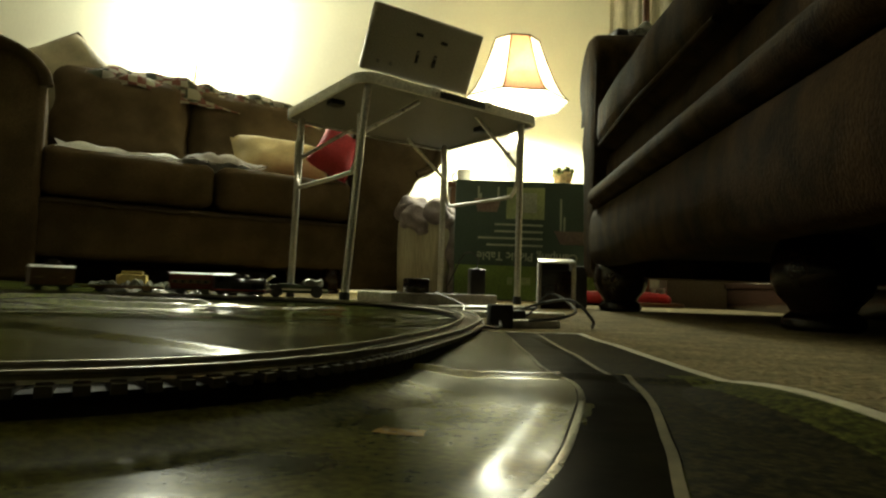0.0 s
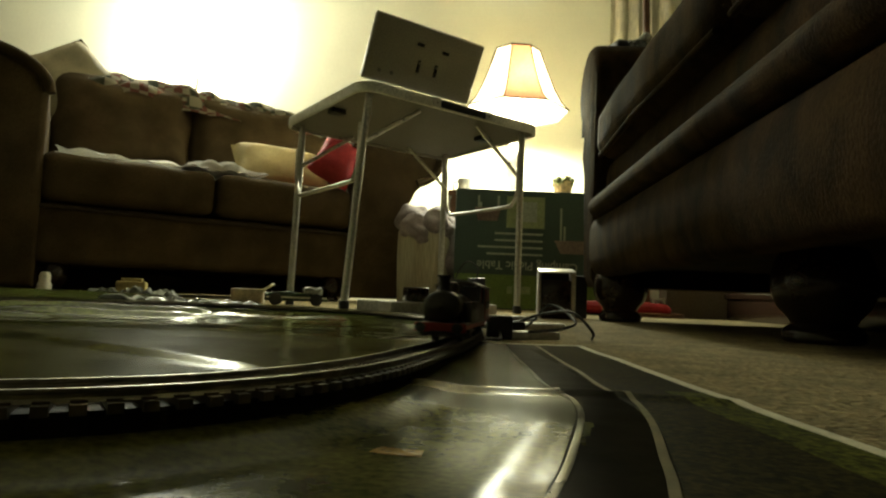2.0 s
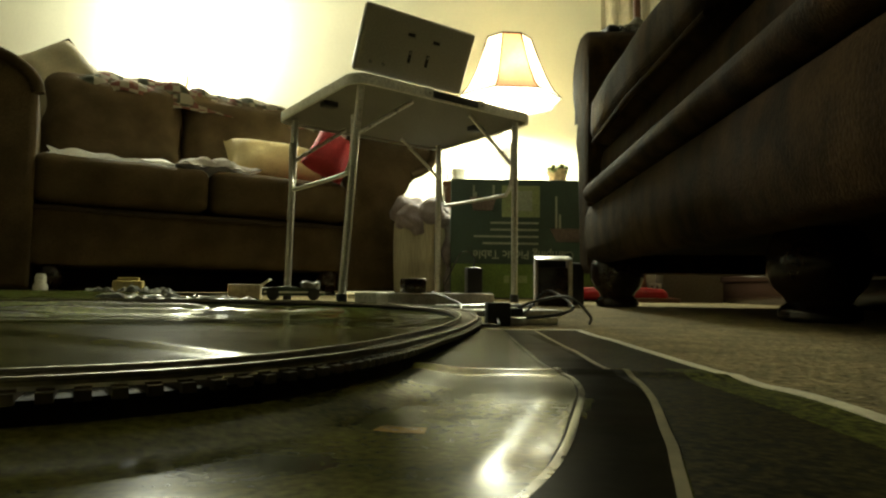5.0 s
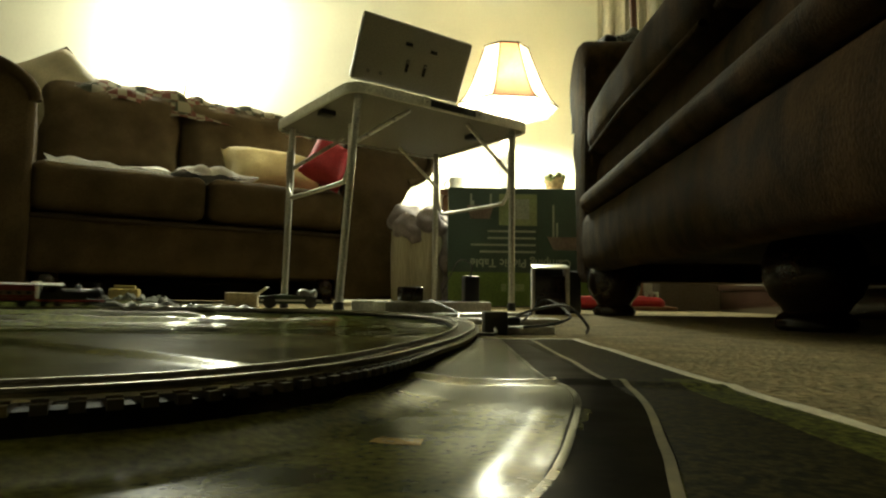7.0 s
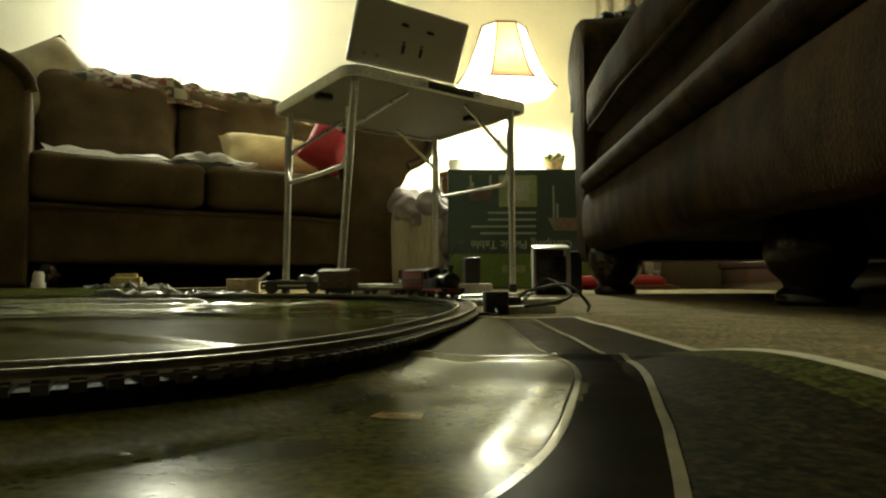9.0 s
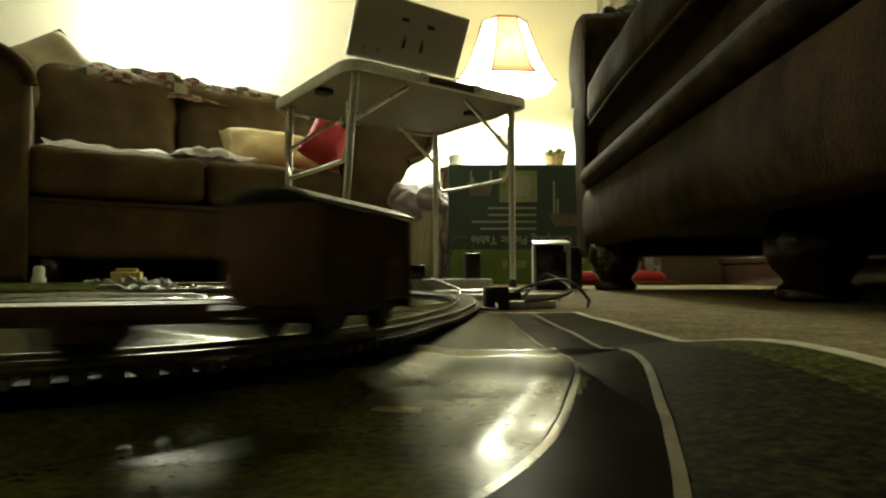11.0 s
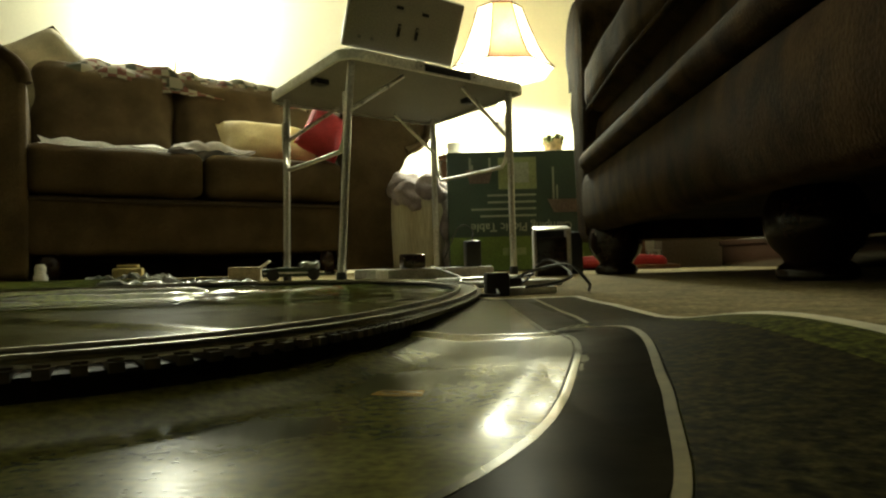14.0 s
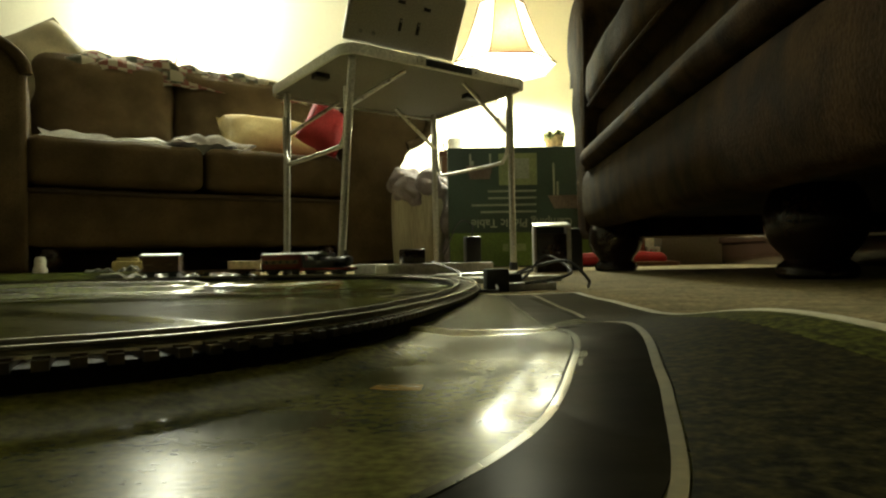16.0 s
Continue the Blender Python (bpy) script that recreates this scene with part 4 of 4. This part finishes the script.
def hamper():
    o = thing("laundry_hamper", pose(-0.10, 2.52, 0), "beige cloth hamper with mauve plush on top", "hamper")
    b = bmesh.new()
    seg = 40
    rings = []
    for z, r in ((0, 0.100), (0.01, 0.108), (0.10, 0.112), (0.20, 0.115), (0.305, 0.113), (0.31, 0.108), (0.29, 0.105)):
        rings.append([b.verts.new(((r + 0.003 * math.sin(9 * a)) * math.cos(a), (r + 0.003 * math.sin(9 * a)) * math.sin(a), z)) for a in (2 * math.pi * i / seg for i in range(seg))])
    for p, q in zip(rings, rings[1:]):
        for i in range(seg):
            b.faces.new((p[i], p[(i + 1) % seg], q[(i + 1) % seg], q[i]))
    b.faces.new(rings[0][::-1])
    part("body", b, M["bin"], o)
    for k, (x, y, z, s, h) in enumerate(((-0.05, -0.02, 0.345, 0.13, 0.11), (0.04, -0.06, 0.335, 0.11, 0.10), (0.05, 0.03, 0.35, 0.12, 0.10), (0.0, 0.0, 0.31, 0.19, 0.08), (-0.02, -0.085, 0.315, 0.12, 0.05), (0.085, -0.03, 0.30, 0.07, 0.10))):
        part("plush_fold", placed(cushion(s, s, h, h * 0.46, (0.01, 0.01, 0.01), 0.018, k + 2.3, 12, 22), pose(x, y, z, 12 * k, 9 * k)), M["plush"], o, "mauve plush cloth")
    drape = bend([(0.09, -0.03, 0.32), (0.118, -0.05, 0.26), (0.112, -0.06, 0.17), (0.128, -0.05, 0.10), (0.118, -0.06, 0.02)], 6)
    part("plush_fold", tube(drape, lambda t: 0.026 + 0.007 * math.sin(t * 17), 12), M["plush"], o, "mauve plush hanging down the side")
    part("trim", tube([p + Vector((0.022, -0.012, 0)) for p in drape], lambda t: 0.007 + 0.003 * math.sin(t * 31), 8), M["paper"], o, "white fleecy trim")


end_table()
picnic_carton()
hamper()
o = thing("mug", pose(0.062, 2.83, 0.5248), "white ceramic mug on the end table", "mug")
part("body", lathe([(0.026, 0), (0.030, 0.003), (0.033, 0.03), (0.034, 0.068), (0.031, 0.068), (0.029, 0.03), (0.02, 0.008)], 26), M["white"], o)
part("handle", tube(bend([(-0.030, 0, 0.055), (-0.052, 0, 0.050), (-0.052, 0, 0.022), (-0.031, 0, 0.015)], 5), 0.004, 8), M["white"], o)
o = thing("wicker_pot", pose(0.522, 2.83, 0.5248), "small wicker basket with dried moss", "basket")
part("basket", lathe([(0.030, 0), (0.037, 0.002), (0.040, 0.03), (0.045, 0.062), (0.048, 0.068), (0.045, 0.072), (0.040, 0.060)], 26), M["wicker"], o)
part("moss", placed(cushion(0.082, 0.082, 0.035, 0.016, (0, 0, 0.006), 0.02, 5, 12, 60), pose(0, 0, 0.070)), M["leaf"], o, "dried moss")
o = thing("floor_pole", pose(0.665, 2.05, 0), "slim brown wooden pole on a round foot", "pole")
part("pole", tube([(0, 0, 0.02), (-0.01, 0, 0.9), (-0.025, 0, 1.65)], 0.012, 12), M["wood"], o)
part("foot", lathe([(0.12, 0), (0.12, 0.012), (0.03, 0.025), (0.015, 0.05)], 26), M["wood"], o)
o = thing("remote_control", pose(0.415, 1.545, 0.692, 0, 0, 20), "black remote control on the couch arm", "remote control")
part("body", placed(cushion(0.036, 0.07, 0.022, 0.009), pose(0, 0, 0.011)), M["black"], o)
cloth("plastic_wrap", pose(0.49, 1.545, 0.689, 0, 0, 12), 0.12, 0.12, 0.03, "crumpled clear plastic wrap on the couch arm", "plastic wrap", M["plastic_bag"], 0.05, 22, 3.3, 0.001)


# ---- things on the floor ----
def simple(name, m, label, category, pieces):
    o = thing(name, m, label, category)
    for pname, b, mm, lab in pieces:
        part(pname, b, M[mm], o, lab)
    return o


strip = box(-0.155, -0.026, 0, 0.155, 0.026, 0.026, 0.004)
simple("power_strip", pose(-0.015, 1.43, 0, 0, 0, 38), "white multi-socket power strip on the carpet", "power strip",
       [("body", strip, "linen", "")] + [("socket", box(x - 0.014, -0.014, 0.0255, x + 0.014, 0.014, 0.0270, 0.001), "black", "") for x in (-0.12, -0.07, -0.02, 0.03, 0.08)])
simple("power_adapter", pose(0.070, 1.50, 0.027, 0, 0, 12), "upright black power adapter on the power strip", "power adapter",
       [("body", box(-0.019, -0.016, 0, 0.019, 0.016, 0.062, 0.003), "black", ""), ("cord", tube(bend([(0, 0, 0.06), (0.004, 0.01, 0.09), (-0.02, 0.05, 0.10), (-0.05, 0.10, 0.02)], 6), 0.002, 6), "black", "")])
simple("power_adapter", pose(-0.072, 1.385, 0.027, 0, 0, 20), "squat dark brown power adapter on the power strip", "power adapter",
       [("body", box(-0.026, -0.02, 0, 0.026, 0.02, 0.032, 0.004), "bun", "")])
simple("paper_box", pose(-0.172, 1.48, 0, 0, 0, -8), "flat white paper box on the carpet", "box", [("body", box(-0.036, -0.04, 0, 0.036, 0.04, 0.026, 0.001), "paper", "")])
simple("cable_cover", pose(0.068, 1.13, 0, 0, 0, 38), "flat white cable cover on the carpet", "cable cover", [("body", box(-0.095, -0.018, 0, 0.095, 0.018, 0.009, 0.003), "white", "")])
simple("cable_cover", pose(0.085, 0.86, 0, 0, 0, 8), "flat white cable cover on the carpet", "cable cover", [("body", box(-0.08, -0.016, 0, 0.08, 0.016, 0.009, 0.003), "white", "")])
simple("terminal_block", pose(0.088, 0.648, 0, 0, 0, 14), "small white terminal block beside the track", "terminal block", [("body", box(-0.030, -0.010, 0, 0.030, 0.010, 0.008, 0.0015), "white", "")])
wire = [tube(bend(p, 7), 0.0016, 6) for p in (
    [(0.01, 0, 0.012), (0.03, 0.02, 0.02), (0.055, 0.04, 0.026), (0.075, 0.0, 0.030), (0.09, -0.02, 0.012), (0.10, 0.01, 0.002)],
    [(0.01, 0.004, 0.010), (0.04, 0.05, 0.012), (0.07, 0.07, 0.036), (0.085, 0.02, 0.020), (0.06, -0.01, 0.012), (0.03, 0.0, 0.008)],
    [(0.0, 0.0, 0.008), (-0.01, -0.06, 0.004), (-0.03, -0.09, 0.006)],
    [(0.05, 0.05, 0.02), (0.03, 0.16, 0.01), (0.0, 0.30, 0.003), (0.01, 0.45, 0.012), (-0.02, 0.70, 0.03)])]
simple("track_power_plug", pose(0.054, 0.628, 0, 0, 0, 5), "black track power plug with looping cables", "plug",
       [("body", box(-0.012, -0.011, 0, 0.012, 0.011, 0.024, 0.002), "black", ""), ("pin", box(0.010, -0.004, 0.010, 0.026, 0.004, 0.018, 0.001), "black", "")] + [("cable", w, "black", "") for w in wire])
simple("display_box", pose(0.252, 1.43, 0, 0, 0, -6), "small white box with a dark open front", "box",
       [("side", box(-0.042, -0.045, 0, -0.036, 0.045, 0.108, 0.001), "linen", ""), ("side", box(0.034, -0.045, 0, 0.042, 0.045, 0.108, 0.001), "linen", ""),
        ("lid", placed(box(-0.042, -0.05, 0, 0.042, 0.045, 0.004, 0.001), pose(0, 0, 0.109, 7)), "white", "bright white lid"), ("back", box(-0.036, 0.035, 0, 0.034, 0.044, 0.106), "black", ""),
        ("tray", box(-0.035, -0.035, 0, 0.033, 0.034, 0.088, 0.002), "bun", "dark filled front")])
simple("speaker", pose(0.325, 1.54, 0, 0, 0, 8), "narrow black loudspeaker box on the carpet", "speaker", [("body", box(-0.020, -0.02, 0, 0.020, 0.02, 0.105, 0.003), "black", "")])


def shoe(m, label):
    o = thing("shoe", m, label, "shoe")
    part("upper", placed(cushion(0.12, 0.052, 0.036, 0.017, (0.006, 0.002, 0.005), 0.004, 2, 12, 30), pose(0, 0, 0.024)), M["shoe"], o)
    part("heel_cup", placed(cushion(0.04, 0.048, 0.052, 0.016, (0, 0, 0), 0.002, 2, 10), pose(-0.045, 0, 0.034)), M["shoe"], o)
    part("sole", box(-0.062, -0.025, 0, 0.064, 0.025, 0.008, 0.003), M["bun"], o)


# Added block: hides the lit wall that would show under the couch.
simple("light_blocker", pose(1.06, 1.0, 0, 0, 0, 2), "added dark block keeping the space under the couch black", "box", [("body", box(-0.12, -0.9, 0, 0.12, 1.0, 0.080, 0.006), "bun", ""), ("lid", box(-0.125, -0.905, 0.066, 0.125, 1.005, 0.085, 0.004), "bun", "")])
shoe(pose(0.655, 1.98, 0, 0, 0, -4), "red shoe lying behind the couch foot")
shoe(pose(0.475, 1.96, 0, 0, 0, 172), "red shoe lying beside the green carton")
simple("storage_box", pose(1.00, 2.20, 0, 0, 0, 3), "grey cardboard storage box under the couch", "box", [("body", box(-0.26, -0.10, 0, 0.26, 0.10, 0.135, 0.003), "grey_box", ""), ("lid", box(-0.265, -0.105, 0.10, 0.265, 0.105, 0.138, 0.003), "grey_box", "")])
simple("toy_chair", pose(0.698, 2.06, 0, 0, 0, 15), "tiny white plastic doll chair", "toy",
       [("seat", box(-0.025, -0.02, 0.055, 0.025, 0.02, 0.062, 0.002), "white", "")] + [("leg", box(x - 0.004, y - 0.004, 0, x + 0.004, y + 0.004, 0.055), "white", "") for x in (-0.02, 0.02) for y in (-0.015, 0.015)] + [("backrest", box(-0.025, 0.016, 0.062, 0.025, 0.021, 0.115, 0.002), "white", "")])
simple("toy_block", pose(-0.985, 1.90, 0, 0, 0, 20), "yellow toy block on the carpet", "toy", [("body", box(-0.042, -0.03, 0, 0.042, 0.03, 0.050, 0.006), "toy_yellow", ""), ("stud", box(-0.03, -0.015, 0.050, 0.03, 0.015, 0.060, 0.003), "toy_yellow", "")])
cloth("plastic_bag", pose(-0.93, 1.80, 0.003, 0, 0, 14), 0.24, 0.10, 0.006, "crumpled clear plastic bag beside the toy block", "plastic bag", M["plastic_bag"], 0.040, 34, 9.1, 0.001)
simple("toy_bottle", pose(-1.30, 1.96, 0, 0, 0, 0), "small pale toy bottle by the sofa foot", "toy", [("body", lathe([(0.018, 0), (0.021, 0.004), (0.021, 0.03), (0.016, 0.04), (0.017, 0.058), (0.012, 0.07)], 20), "paper", "")])
simple("small_carton", pose(-0.580, 1.78, 0, 0, 0, 10), "small beige carton on the carpet", "box", [("body", box(-0.045, -0.03, 0, 0.045, 0.03, 0.042, 0.002), "deck", ""), ("flap", placed(box(-0.012, -0.03, 0, 0.03, 0.03, 0.003), pose(0.045, 0, 0.040, 0, -35)), "paper", "")])


def toy_car():
    o = thing("toy_car", pose(-0.425, 1.72, 0, 0, 0, 12), "glossy dark green toy racing car", "toy car")
    prof = [(-0.085, 0.012), (0.085, 0.012), (0.088, 0.022), (0.05, 0.028), (0.02, 0.034), (-0.02, 0.040), (-0.05, 0.036), (-0.085, 0.034)]
    part("body", extrude_profile(prof, -0.03, 0.03, "y", 0.005), M["toy_green"], o)
    part("trim", box(-0.08, -0.0315, 0.020, 0.083, -0.0302, 0.024), M["white"], o, "white stripe")
    part("engine", placed(cushion(0.05, 0.04, 0.022, 0.008, (0, 0, 0), 0.008, 4, 10, 70), pose(0.045, 0, 0.040)), M["plastic_bag"], o, "bright chromed engine")
    for x in (-0.055, 0.055):
        for s in (-1, 1):
            part("wheel", lathe([(0.004, 0), (0.016, 0), (0.017, 0.004), (0.017, 0.012), (0.012, 0.014), (0.004, 0.012)], 20, m=pose(x, s * 0.026, 0.017, -90 * s)), M["black"], o)


toy_car()
cloth("plastic_film", pose(-0.66, 1.33, 0.0015, 0, 0, 6), 0.20, 0.10, 0.004, "crumpled clear plastic film on the mat", "plastic film", M["plastic_bag"], 0.022, 34, 2.2, 0.001)
cloth("plastic_film", pose(-0.50, 1.36, 0.0015, 0, 0, -10), 0.18, 0.08, 0.006, "flattened clear plastic film on the mat", "plastic film", M["plastic_bag"], 0.012, 40, 6.2, 0.001)


# ---- what moves ----
def motions():
    # the train loses a little on the far side and runs on past the camera
    speed = LAP / 7.76
    surge = [(0.0, -0.020), (0.44, -0.034), (0.84, -0.020), (1.24, 0.008), (2.0, 0.108), (2.5, 0.136), (3.0, 0.138), (3.3, 0.146), (3.6, 0.140), (6.0, 0.050), (7.0, 0.010), (7.4, -0.030), (7.76, -0.020)]

    def gone(t):
        u = t % 7.76
        for (a, da), (c, dc) in zip(surge, surge[1:]):
            if a <= u <= c:
                return speed * t + da + (dc - da) * smoothstep(a, c, u)
        return speed * t

    for ob, back in TRAIN:
        walk(ob, [(k / 10, Matrix.Translation((0, 0, 0.0075)) @ along(gone(k / 10) + back)) for k in range(161)])
    lift = [(0.0, 4.5), (0.5, 8.6), (1.0, 1.6), (1.5, 0.4), (2.0, 0.0), (3.5, 0.0), (4.2, 0.2), (6.3, 2.8), (6.5, 2.6), (7.0, 0.6), (7.5, 1.0), (8.0, 0.6), (8.5, 0.8), (9.0, 7.0), (9.2, 7.6), (11.3, 8.8), (11.5, 8.8), (12.0, 8.0), (12.5, 8.0), (13.0, 8.2), (13.5, 9.6), (14.0, 10.2), (14.5, 10.6), (16.0, 10.4)]
    walk(raised_corner, [(t, Matrix.Translation((0, 0, mm * 0.00115))) for t, mm in lift])


motions()
